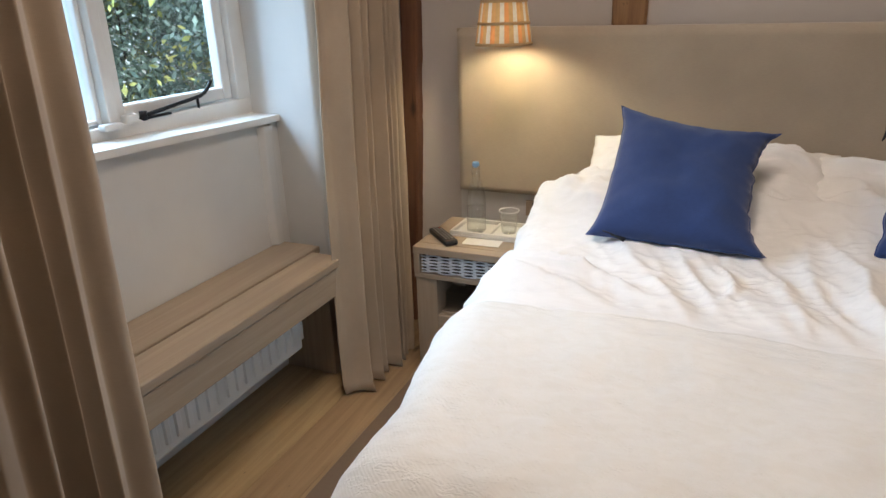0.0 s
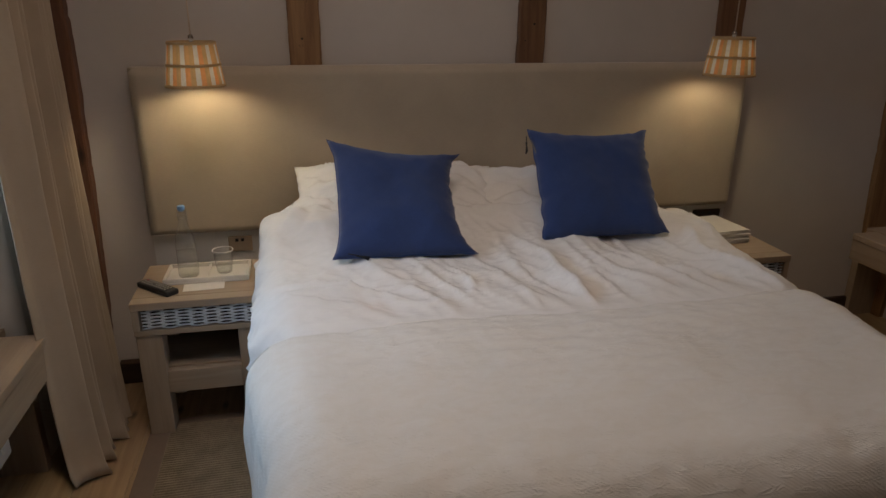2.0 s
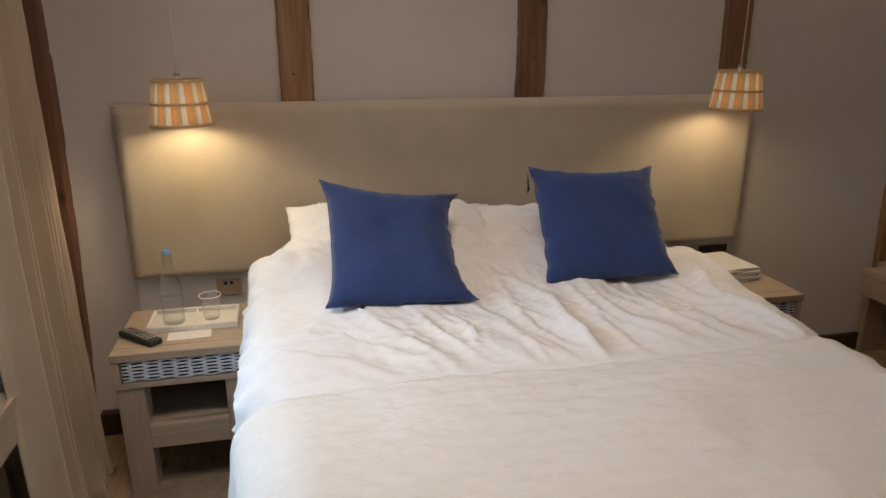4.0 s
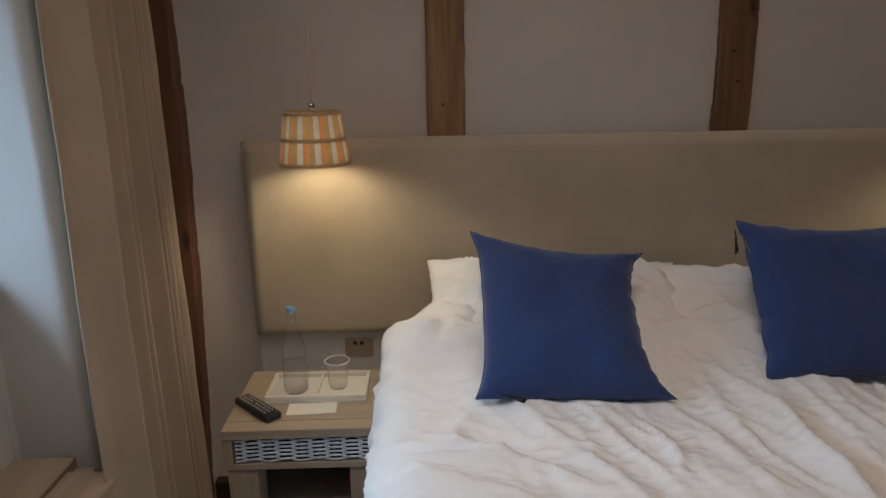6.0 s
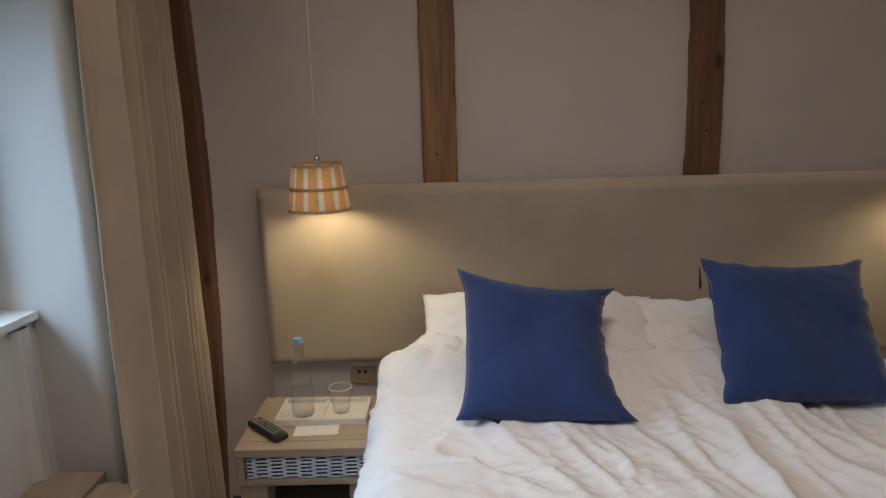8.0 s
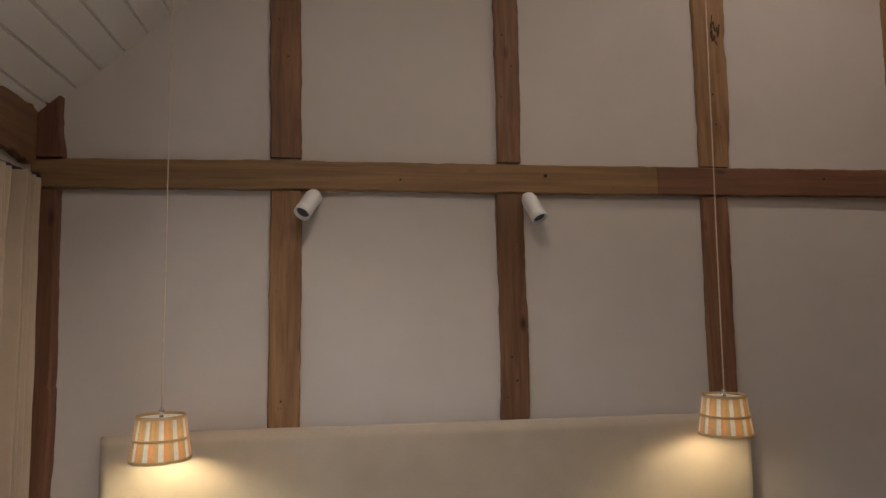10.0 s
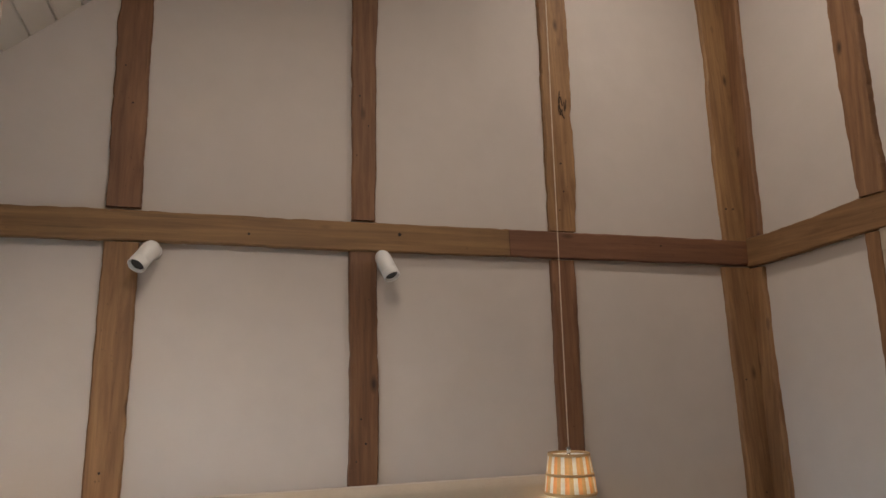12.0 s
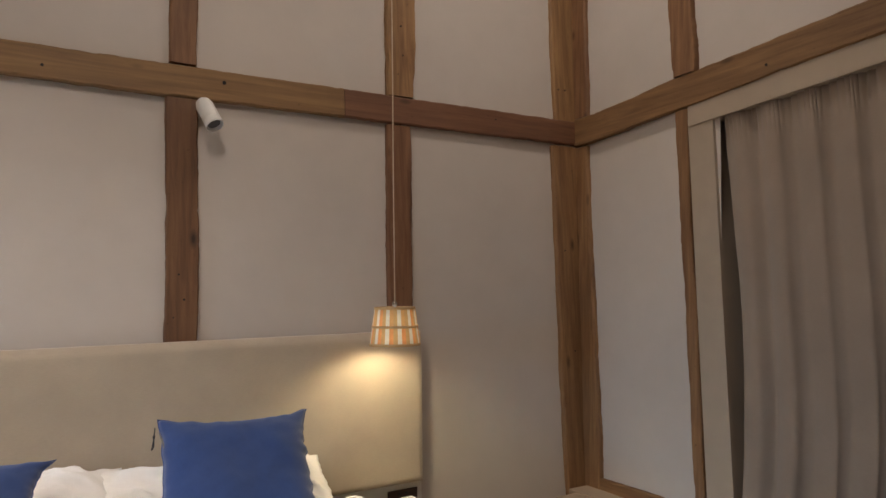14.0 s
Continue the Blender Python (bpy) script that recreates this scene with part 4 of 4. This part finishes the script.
def pillow(name, m, w, h, thick, ear, seed, material, edge=None, label="", category="pillow", group="", slump=0.0, lift=(0, 0, 0, 0), ears=(1.0, 1.0, 1.0, 1.0), plump=0.55, crumple=1.0, skew=0.0, sharp=4):
    """A stuffed pillow in its own plane: pinched edges, drawn-out corners, soft dents. lift raises the corners bl, br, tl, tr; ears draws in the left, right, bottom and top edges."""
    po = thing(name, label, category, group)
    po.matrix_world = m
    def f(side):
        def g(u, v):
            a, b = 2 * u - 1, 2 * v - 1
            pin_x = 1 - ear * (ears[0] + (ears[1] - ears[0]) * u) * (1 - abs(b) ** sharp)
            pin_y = 1 - ear * (ears[2] + (ears[3] - ears[2]) * v) * (1 - a * a)
            x, y = a * w / 2 * pin_x + skew * (1 - v), b * h / 2 * pin_y
            y += lift[0] * (1 - u) * (1 - v) ** 2 + lift[1] * u * (1 - v) ** 2 + lift[2] * (1 - u) ** 2 * v ** 2 + lift[3] * u ** 2 * v ** 2
            y -= slump * math.sin(math.pi * u) * v * v
            z = thick / 2 * ((1 - a ** 4) * (1 - b ** 4)) ** plump
            z *= 1 + 0.22 * wob(a * 1.6 + seed, b * 1.6)
            e = min(1 - abs(a), 1 - abs(b))
            z += crumple * (0.012 * wob(a * 4.2, b * 4.0, seed) + 0.010 * max(0, crumple - 1) * max(0, 1 - abs(wob(a * 3.1 + b * 1.4, b * 2.0, seed + 6)) * 2.4) ** 2) * min(1, e * 4) + 0.006 * crumple * wob(a * 11, b * 9, seed + 4) * math.exp(-e * 5) * min(1, e * 14)
            x += (0.008 * wob(b * 5, a * 2, seed) + 0.011 * u * wob(b * 9, a * 2, seed + 1)) * abs(a) ** 6 * min(1, (1 - abs(b)) * 5)
            y += 0.006 * wob(a * 6, seed + 2) * (abs(b) ** 6)
            return (x, y, side * z)
        return g
    bm = sheet(f(1), 56, 56)
    other = sheet(f(-1), 56, 56)
    bmesh.ops.reverse_faces(other, faces=other.faces[:])
    tmp = bpy.data.meshes.new("tmp")
    other.to_mesh(tmp)
    other.free()
    bm.from_mesh(tmp)
    bpy.data.meshes.remove(tmp)
    bmesh.ops.remove_doubles(bm, verts=bm.verts[:], dist=0.0004)
    ob = new("cover", mesh_of("cover", bm, material, True))
    ob.parent = po
    if edge:
        g = f(1)
        ring = [g(t / 30, 0) for t in range(30)] + [g(1, t / 30) for t in range(30)] + [g(1 - t / 30, 1) for t in range(30)] + [g(0, 1 - t / 30) for t in range(30)] + [g(0, 0)]
        ob = new("piping", mesh_of("piping", tube(bmesh.new(), ring, 0.0022, 6), edge, True))
        ob.parent = po
    return po


def plane(o, along, up):
    """A pose whose x runs along and y runs up the given ways."""
    x = Vector(along).normalized()
    z = x.cross(Vector(up)).normalized()
    y = z.cross(x)
    m = Matrix((x, y, z)).transposed().to_4x4()
    m.translation = o
    return m


pillow("pillow", plane((-0.005, 2.735, 0.830), (1, 0.02, -0.02), (0, 0.60, 0.32)), 0.84, 0.45, 0.20, 0.03, 1.0, COTTON, None, "plump white cotton pillow against the headboard", "pillow", "white pillows", 0.0, (0, 0, 0.025, 0.0), (1, 1, 1, 1), 0.95, 2.2)
pillow("pillow", plane((0.70, 2.725, 0.802), (1, -0.01, -0.055), (0, 0.60, 0.29)), 0.86, 0.46, 0.20, 0.03, 2.0, COTTON, None, "plump white cotton pillow against the headboard", "pillow", "white pillows", 0.02, (0, 0, 0, 0), (1, 1, 1, 1), 0.95, 2.2)

c1 = pillow("cushion", plane((-0.053, 2.465, 0.92), (1, -0.02, -0.02), (0, 0.39, 0.30)), 0.502, 0.475, 0.13, 0.16, 3.0, NAVY, NAVY_EDGE, "navy blue linen scatter cushion leaning on pillows", "cushion", "blue cushions", 0.0, (0, 0, 0.062, -0.018), (0.75, 1.5, 0.1, 0.85), 0.55, 0.4)
c2 = pillow("cushion", plane((0.742, 2.50, 0.943), (1, -0.02, 0.0), (0, 0.32, 0.33)), 0.505, 0.455, 0.13, 0.10, 4.0, NAVY, NAVY_EDGE, "navy blue linen scatter cushion with side zip", "cushion", "blue cushions", 0.0, (0, 0, 0.03, 0.012), (0.6, 1.3, 0.2, 1.1), 0.55, 0.4, -0.03)


def local(name, bm, material, parent, label=""):
    ob = new(name, mesh_of(name, bm, material, True))
    ob.parent = parent
    return tagged(ob, label)


def tassel(parent, x, y, z, dx, dy):
    bm = tube(bmesh.new(), [(x, y, z), (x + dx * 0.4, y + dy * 0.4, z + 0.003)], 0.002, 5)
    rod(bm, (x + dx * 0.38, y + dy * 0.38, z), (x + dx * 0.5, y + dy * 0.5, z), 0.0042, 0.0036, 8)
    for i in range(7):
        o = (i - 3) * 0.0011
        tube(bm, [(x + dx * 0.5, y + dy * 0.5, z + o), (x + dx + o, y + dy + o, z + o * 1.4)], 0.0016, 4)
    local("tassel", bm, TASSEL, parent, "black cord tassel")


tassel(c1, -0.2, -0.23, 0.02, 0.07, -0.022)
tassel(c2, -0.262, 0.225, 0.0, -0.012, -0.075)
bm = tube(bmesh.new(), [(-0.252 + 0.022 * (1 - (2 * t - 1) ** 2), -0.2 + 0.4 * t, 0.012) for t in (i / 14 for i in range(15))], 0.0028, 5)
local("zip", bm, ZIP, c2, "pale metal zip")
local("zip_pull", box(bmesh.new(), -0.234, -0.229, -0.01, 0.03, 0.014, 0.018, 0.001), ZIP, c2)


# ---- bedside tables ----
def nightstand(x0, y0, group):
    w, d, h = 0.46, 0.40, 0.567
    ns = thing("nightstand", "limed oak bedside table with white wicker drawer", "nightstand", group, (x0, y0, 0))
    x1, y1 = x0 + w, y0 + d
    part("top", boxes((x0, x1, y0 + 0.0565, y1, h - 0.030, h), bevel=0.0015), LIME_X, ns)
    part("top_edge", boxes((x0, x1, y0, y0 + 0.055, h - 0.030, h), bevel=0.003), LIME_X, ns)
    part("drawer_rail", boxes((x0 + 0.002, x1 - 0.002, y0 + 0.004, y1, 0.435, 0.456), bevel=0.002), LIME_X, ns)
    for a, b in ((x0 + 0.001, x0 + 0.026), (x1 - 0.026, x1 - 0.001)):
        part("drawer_cheek", boxes((a, b, y0 + 0.003, y1, 0.456, h - 0.031), bevel=0.002), LIME_Z, ns)
    for a in (x0 + 0.004, x1 - 0.094):
        for b in (y0 + 0.012, y1 - 0.095):
            part("leg", boxes((a, a + 0.09, b, b + 0.09, 0.009, 0.434), bevel=0.003), LIME_Z, ns)
    part("apron", boxes((x0 + 0.094, x1 - 0.094, y0 + 0.016, y0 + 0.045, 0.183, 0.276), bevel=0.003), LIME_X, ns)
    part("shelf", boxes((x0 + 0.02, x1 - 0.02, y0 + 0.05, y1 - 0.01, 0.262, 0.281), bevel=0.002), LIME_X, ns)
    part("side_panel", boxes((x0 + 0.02, x0 + 0.035, y0 + 0.10, y1 - 0.09, 0.19, 0.434)), LIME_Y, ns)
    part("side_panel", boxes((x1 - 0.035, x1 - 0.02, y0 + 0.10, y1 - 0.09, 0.19, 0.434)), LIME_Y, ns)
    part("back_panel", boxes((x0 + 0.09, x1 - 0.09, y1 - 0.02, y1 - 0.01, 0.19, 0.434)), LIME_X, ns)
    # near-black body gives the shade inside the basket, seen between the withies
    drawer = part("wicker_drawer", boxes((x0 + 0.032, x1 - 0.032, y0 + 0.022, y1 - 0.03, 0.459, h - 0.034)), DARK, ns, "white wicker drawer basket")
    n, rows = 8, 11
    step = (w - 0.068) / n
    for i in range(n):
        xs = x0 + 0.034 + step * (i + 0.5)
        bm = bmesh.new()
        for o in (-0.003, 0.003):
            rod(bm, (xs + o, y0 + 0.012, 0.459), (xs + o, y0 + 0.012, h - 0.034), 0.0024, None, 6)
        part("stake", bm, WICKER, drawer)
    for j in range(rows):
        z = 0.463 + (h - 0.039 - 0.463) * j / (rows - 1)
        pts = []
        for i in range(n * 6 + 1):
            k = i / 6
            pts.append((x0 + 0.034 + step * k, y0 + 0.013 - 0.0075 * math.sin(math.pi * k + (math.pi if j % 2 else 0) + 1.57), z + 0.0006 * math.sin(2 * math.pi * k + 1.2 * (j % 3)) + 0.0012 * wob(i * 0.35, j * 3.1)))
        part("withy", tube(bmesh.new(), pts, 0.0030, 5), WICKER, drawer, "", True)
    return ns


nightstand(-1.036, 2.53, "bedside tables")
nightstand(1.232, 2.53, "bedside tables")


def bottle(cx, cy, z):
    bo = thing("water_bottle", "clear glass swing-top water bottle half full with blue stopper", "bottle", "", (cx, cy, z))
    out = [(0, z), (0.034, z), (0.0385, z + 0.006), (0.0385, z + 0.112), (0.0375, z + 0.140), (0.0325, z + 0.168), (0.0235, z + 0.196), (0.0165, z + 0.217), (0.0140, z + 0.235), (0.0130, z + 0.262), (0.0145, z + 0.264), (0.0145, z + 0.271)]
    part("glass", lathe(bmesh.new(), out + [(0.0112, z + 0.271), (0.0112, z + 0.26)], cx, cy, 36), GLASS, bo, "", True)
    part("water", lathe(bmesh.new(), [(0, z + 0.008), (0.0335, z + 0.008), (0.0370, z + 0.012), (0.0370, z + 0.104), (0, z + 0.104)], cx, cy, 32), WATER, bo, "", True)
    part("clip_ring", tube(bmesh.new(), [(cx + 0.0148 * math.cos(a), cy + 0.0148 * math.sin(a), z + 0.242) for a in (j * 6.2832 / 24 for j in range(25))], 0.0012, 6), CHROME, bo, "thin wire clip", True)
    for sx in (-1, 1):
        part("clip_wire", tube(bmesh.new(), [(cx + sx * 0.0152, cy, z + 0.226), (cx + sx * 0.0172, cy - 0.004, z + 0.25), (cx + sx * 0.0150, cy, z + 0.272)], 0.0011, 5), CHROME, bo, "", True)
    cap = [(0, z + 0.266), (0.0105, z + 0.266), (0.011, z + 0.2715), (0.0136, z + 0.272), (0.0140, z + 0.274), (0.0140, z + 0.284), (0.0125, z + 0.287), (0, z + 0.288)]
    part("cap", lathe(bmesh.new(), cap, cx, cy, 24), BLUE_CAP, bo, "light blue stopper")


def tumbler(cx, cy, z):
    gl = thing("drinking_glass", "clear tumbler with white rim standing on tray", "glass", "", (cx, cy, z))
    prof = [(0, z), (0.027, z), (0.029, z + 0.004), (0.038, z + 0.088), (0.0405, z + 0.089), (0.0405, z + 0.093), (0.0375, z + 0.093)]
    part("bowl", lathe(bmesh.new(), prof, cx, cy, 36), GLASS, gl, "", True)
    part("base", lathe(bmesh.new(), [(0, z + 0.002), (0.0265, z + 0.002), (0.028, z + 0.006), (0.0295, z + 0.026), (0, z + 0.026)], cx, cy, 32), WATER, gl, "thick clear base", True)
    part("rim", tube(bmesh.new(), [(cx + 0.0395 * math.cos(a), cy + 0.0395 * math.sin(a), z + 0.092) for a in (j * 6.2832 / 32 for j in range(33))], 0.0021, 6), WHITE_PAINT, gl, "solid white rim", True)


def tray(x0, x1, y0, y1, z):
    tr = thing("tray", "white lacquered tray in two halves on bedside table", "tray", "", ((x0 + x1) / 2, (y0 + y1) / 2, z))
    part("base", boxes((x0, x1, y0, y1, z, z + 0.007), bevel=0.002), LACQUER, tr)
    m = (x0 + x1) / 2
    part("rim", boxes((x0, x1, y0, y0 + 0.012, z + 0.007, z + 0.024), (x0, x1, y1 - 0.012, y1, z + 0.007, z + 0.024), (x0, x0 + 0.012, y0 + 0.012, y1 - 0.012, z + 0.007, z + 0.024), (x1 - 0.012, x1, y0 + 0.012, y1 - 0.012, z + 0.007, z + 0.024), bevel=0.003), LACQUER, tr)
    part("divider", boxes((m - 0.004, m + 0.004, y0 + 0.012, y1 - 0.012, z + 0.007, z + 0.018), bevel=0.001), LACQUER, tr)


TZ = 0.5675
tray(-0.945, -0.625, 2.69, 2.868, TZ)
bottle(-0.857, 2.765, TZ + 0.0075)
tumbler(-0.724, 2.785, TZ + 0.0075)
card = part("note_card", sheet(lambda u, v: (-0.862 + 0.15 * u - 0.004 * v, 2.612 + 0.072 * v + 0.006 * u, TZ + 0.0022 + 0.0035 * max(0, u - 0.7) + 0.0008 * wob(u * 4, v * 4)), 12, 8, 0.0008), PAPER, None)
tagged(card, "folded white paper note on bedside table", "paper")

re = thing("remote_control", "black television remote with pale buttons", "remote control")
re.matrix_world = pose(-0.955, 2.647, TZ, 0, 0, -45)
local("body", box(bmesh.new(), -0.092, 0.092, -0.027, 0.027, 0.0005, 0.022, 0.006, 3), BLACK, re)
for i in range(11):
    for j in range(3):
        if i == 4 and j == 1:
            continue
        bm = box(bmesh.new(), -0.075 + i * 0.0135, -0.0695 + i * 0.0135, -0.0155 + j * 0.0125, -0.0095 + j * 0.0125, 0.0215, 0.0245, 0.001, 1)
        local("button", bm, RED if (i, j) == (0, 2) else KEY_GREY, re)

bk = thing("magazine_stack", "stack of pale magazines on bedside table", "magazines", "", (1.53, 2.75, TZ))
zz = TZ
for i, (dx, a, t) in enumerate(((0, 2, 0.013), (0.006, -4, 0.011), (-0.004, 3, 0.013), (0.008, -2, 0.009), (0.0, 6, 0.011), (-0.006, 1, 0.007))):
    bm = box(bmesh.new(), -0.10, 0.10, -0.12, 0.12, 0.0002, t - 0.001, 0.0015, 1)
    bm.transform(pose(1.505 + dx, 2.835, zz, 0, 0, 4 + a))
    part("magazine", bm, PAPER, bk)
    zz += t


# ---- pendant lamps, sockets, spotlights ----
def pendant(cx, cy, z0, top, rose_tilt, label):
    pe = thing("pendant_lamp", label, "pendant lamp", "bedside pendants", (cx, cy, z0))
    z1 = z0 + 0.158
    zm = z0 + 0.077
    r = lambda z: 0.105 - 0.022 * (z - z0) / 0.158
    n, sub = 36, 2
    shade = bmesh.new()
    for lo, hi in ((z0, zm), (zm, z1)):
        for i in range(n * sub):
            a0, a1 = (2 * math.pi * k / (n * sub) for k in (i, i + 1))
            bul = lambda k: 0.0012 * math.sin(math.pi * (k % sub) / sub)
            vs = [shade.verts.new((cx + (r(z) + b) * math.cos(a), cy + (r(z) + b) * math.sin(a), z)) for a, z, b in ((a0, lo, bul(i)), (a1, lo, bul(i + 1)), (a1, hi, bul(i + 1)), (a0, hi, bul(i)))]
            f = shade.faces.new(vs)
            # lower stripes carry the bulb's glow as a stronger orange
            f.material_index = ("tan", "orange", "white", "sand").index(("tan", "white", "orange" if hi == zm or (i // sub) % 9 == 2 else "sand")[(i // sub) % 3])
    part("shade", shade, [SHADE[c] for c in ("tan", "orange", "white", "sand")], pe, "tapered shade striped orange, tan and white")
    for name, z, h, g in (("bottom_band", z0 - 0.001, 0.011, 0.0016), ("middle_band", zm - 0.005, 0.010, 0.0022), ("top_band", z1 - 0.010, 0.011, 0.0016)):
        bm = lathe(bmesh.new(), [(r(z) + g, z), (r(z) + g + 0.0012, z + h / 2), (r(z + h) + g, z + h), (r(z + h) - 0.002, z + h), (r(z) - 0.002, z), (r(z) + g, z)], cx, cy, 48)
        part(name, bm, SHADE["braid"], pe, "", True)
    part("top_disc", lathe(bmesh.new(), [(0, z1 - 0.012), (r(z1) - 0.002, z1 - 0.012), (r(z1) - 0.002, z1 - 0.009), (0, z1 - 0.009)], cx, cy, 40), WHITE_PAINT, pe)
    part("socket", lathe(bmesh.new(), [(0, z1 - 0.05), (0.016, z1 - 0.05), (0.016, z1 - 0.012), (0.007, z1 - 0.008), (0.007, z1 + 0.004), (0.010, z1 + 0.008), (0.010, z1 + 0.018), (0.005, z1 + 0.024), (0, z1 + 0.025)], cx, cy, 20), CHROME, pe, "chrome fitting", True)
    part("cable", tube(bmesh.new(), [(cx + 0.0015 * wob(k * 3.0, cx), cy, z1 + 0.022 + (top - z1 - 0.022) * k / 12) for k in range(13)], 0.0026, 6), CORD, pe, "cream fabric cable", True)
    bm = bmesh.new()
    m = Matrix.Translation((cx, cy, top)) @ Matrix.Rotation(rose_tilt, 4, "Y")
    bmesh.ops.create_cone(bm, cap_ends=True, segments=28, radius1=0.038, radius2=0.045, depth=0.02, matrix=m)
    bmesh.ops.create_uvsphere(bm, u_segments=16, v_segments=10, radius=0.014, matrix=Matrix.Translation((cx + 0.004, cy, top - 0.022)))
    part("ceiling_rose", bm, CHROME, pe, "", True)


pendant(-0.757, 2.81, 1.303, CEIL_Z(-0.757) - 0.012, -math.atan(0.957), "striped bedside pendant lamp, lit, over the table with the bottle")
pendant(1.421, 2.778, 1.318, CEIL_Z(1.421) - 0.012, -math.atan(0.957), "striped bedside pendant lamp, lit, over the table with magazines")


def socket(x0, x1, y, z0, z1, plate=SOCKET):
    so = thing("wall_socket", "beige double wall socket under the headboard", "socket", "wall sockets", ((x0 + x1) / 2, y, (z0 + z1) / 2))
    part("plate", boxes((x0, x1, y - 0.008, y, z0, z1), bevel=0.003), plate, so)
    for k in (0.36, 0.6):
        x = x0 + (x1 - x0) * k
        part("rocker", boxes((x - 0.007, x + 0.007, y - 0.011, y - 0.0085, z1 - 0.024, z1 - 0.010), bevel=0.001), BLACK, so)


socket(-0.726, -0.626, 3.027, 0.575, 0.645)
socket(1.50, 1.65, 3.027, 0.578, 0.645, DARK_SKIRT)


def spotlight(base, tip):
    sp = thing("wall_spotlight", "white cylindrical wall spotlight under the beam, unlit", "spotlight", "wall spotlights", base)
    b, t = Vector(base), Vector(tip)
    d = (t - b).normalized()
    part("wall_plate", rod(bmesh.new(), b + Vector((0, 0.055, 0.0)), b + Vector((0, 0.035, 0)), 0.036, 0.034, 24), ENAMEL, sp, "", True)
    part("arm", rod(bmesh.new(), b + Vector((0, 0.04, 0)), b + d * 0.02, 0.012), ENAMEL, sp, "", True)
    bm = bmesh.new()
    q = d.to_track_quat("Z", "Y").to_matrix().to_4x4()
    lathe(bm, [(0, -0.034), (0.017, -0.030), (0.029, -0.018), (0.036, 0.002), (0.036, 0.078), (0.0352, 0.0795), (0.0352, 0.0815), (0.036, 0.083), (0.036, 0.112), (0.0335, 0.114), (0.0315, 0.110), (0.030, 0.098), (0, 0.098)], 0, 0, 28)
    bm.transform(Matrix.Translation(b) @ q)
    body = part("barrel", bm, ENAMEL, sp, "", True)
    bm = lathe(bmesh.new(), [(0, 0.0985), (0.0275, 0.0985), (0.0275, 0.1005), (0, 0.1005)], 0, 0, 24)
    bm.transform(Matrix.Translation(b) @ q)
    part("lens", bm, LENS, body)


spotlight((-0.234, 3.09, 2.314), (-0.294, 3.005, 2.203))
spotlight((0.714, 3.09, 2.314), (0.753, 3.02, 2.198))

# ---- oak floor planks ----
plank_meshes = {}


def plank_mesh(length):
    key = round(length, 1)
    if key not in plank_meshes:
        plank_meshes[key] = mesh_of("plank", box(bmesh.new(), 0.0007, 0.1793, 0.0002, key - 0.0002, -0.022, 0.0, 0.0012, 1), FLOOR)
    return plank_meshes[key]


rng = random.Random(4)
for i in range(24):
    y, length = -2.0, 2.6 if i < 6 else round(rng.uniform(0.5, 1.8), 1)
    while y < 3.0:
        length = min(length, round(3.1 - y, 1))
        ob = new("plank", plank_mesh(length))
        ob.parent = floor
        ob.location = (-1.60 + 0.18 * i, y, 0)
        y, length = y + length, 2.5 if i < 6 else 1.8
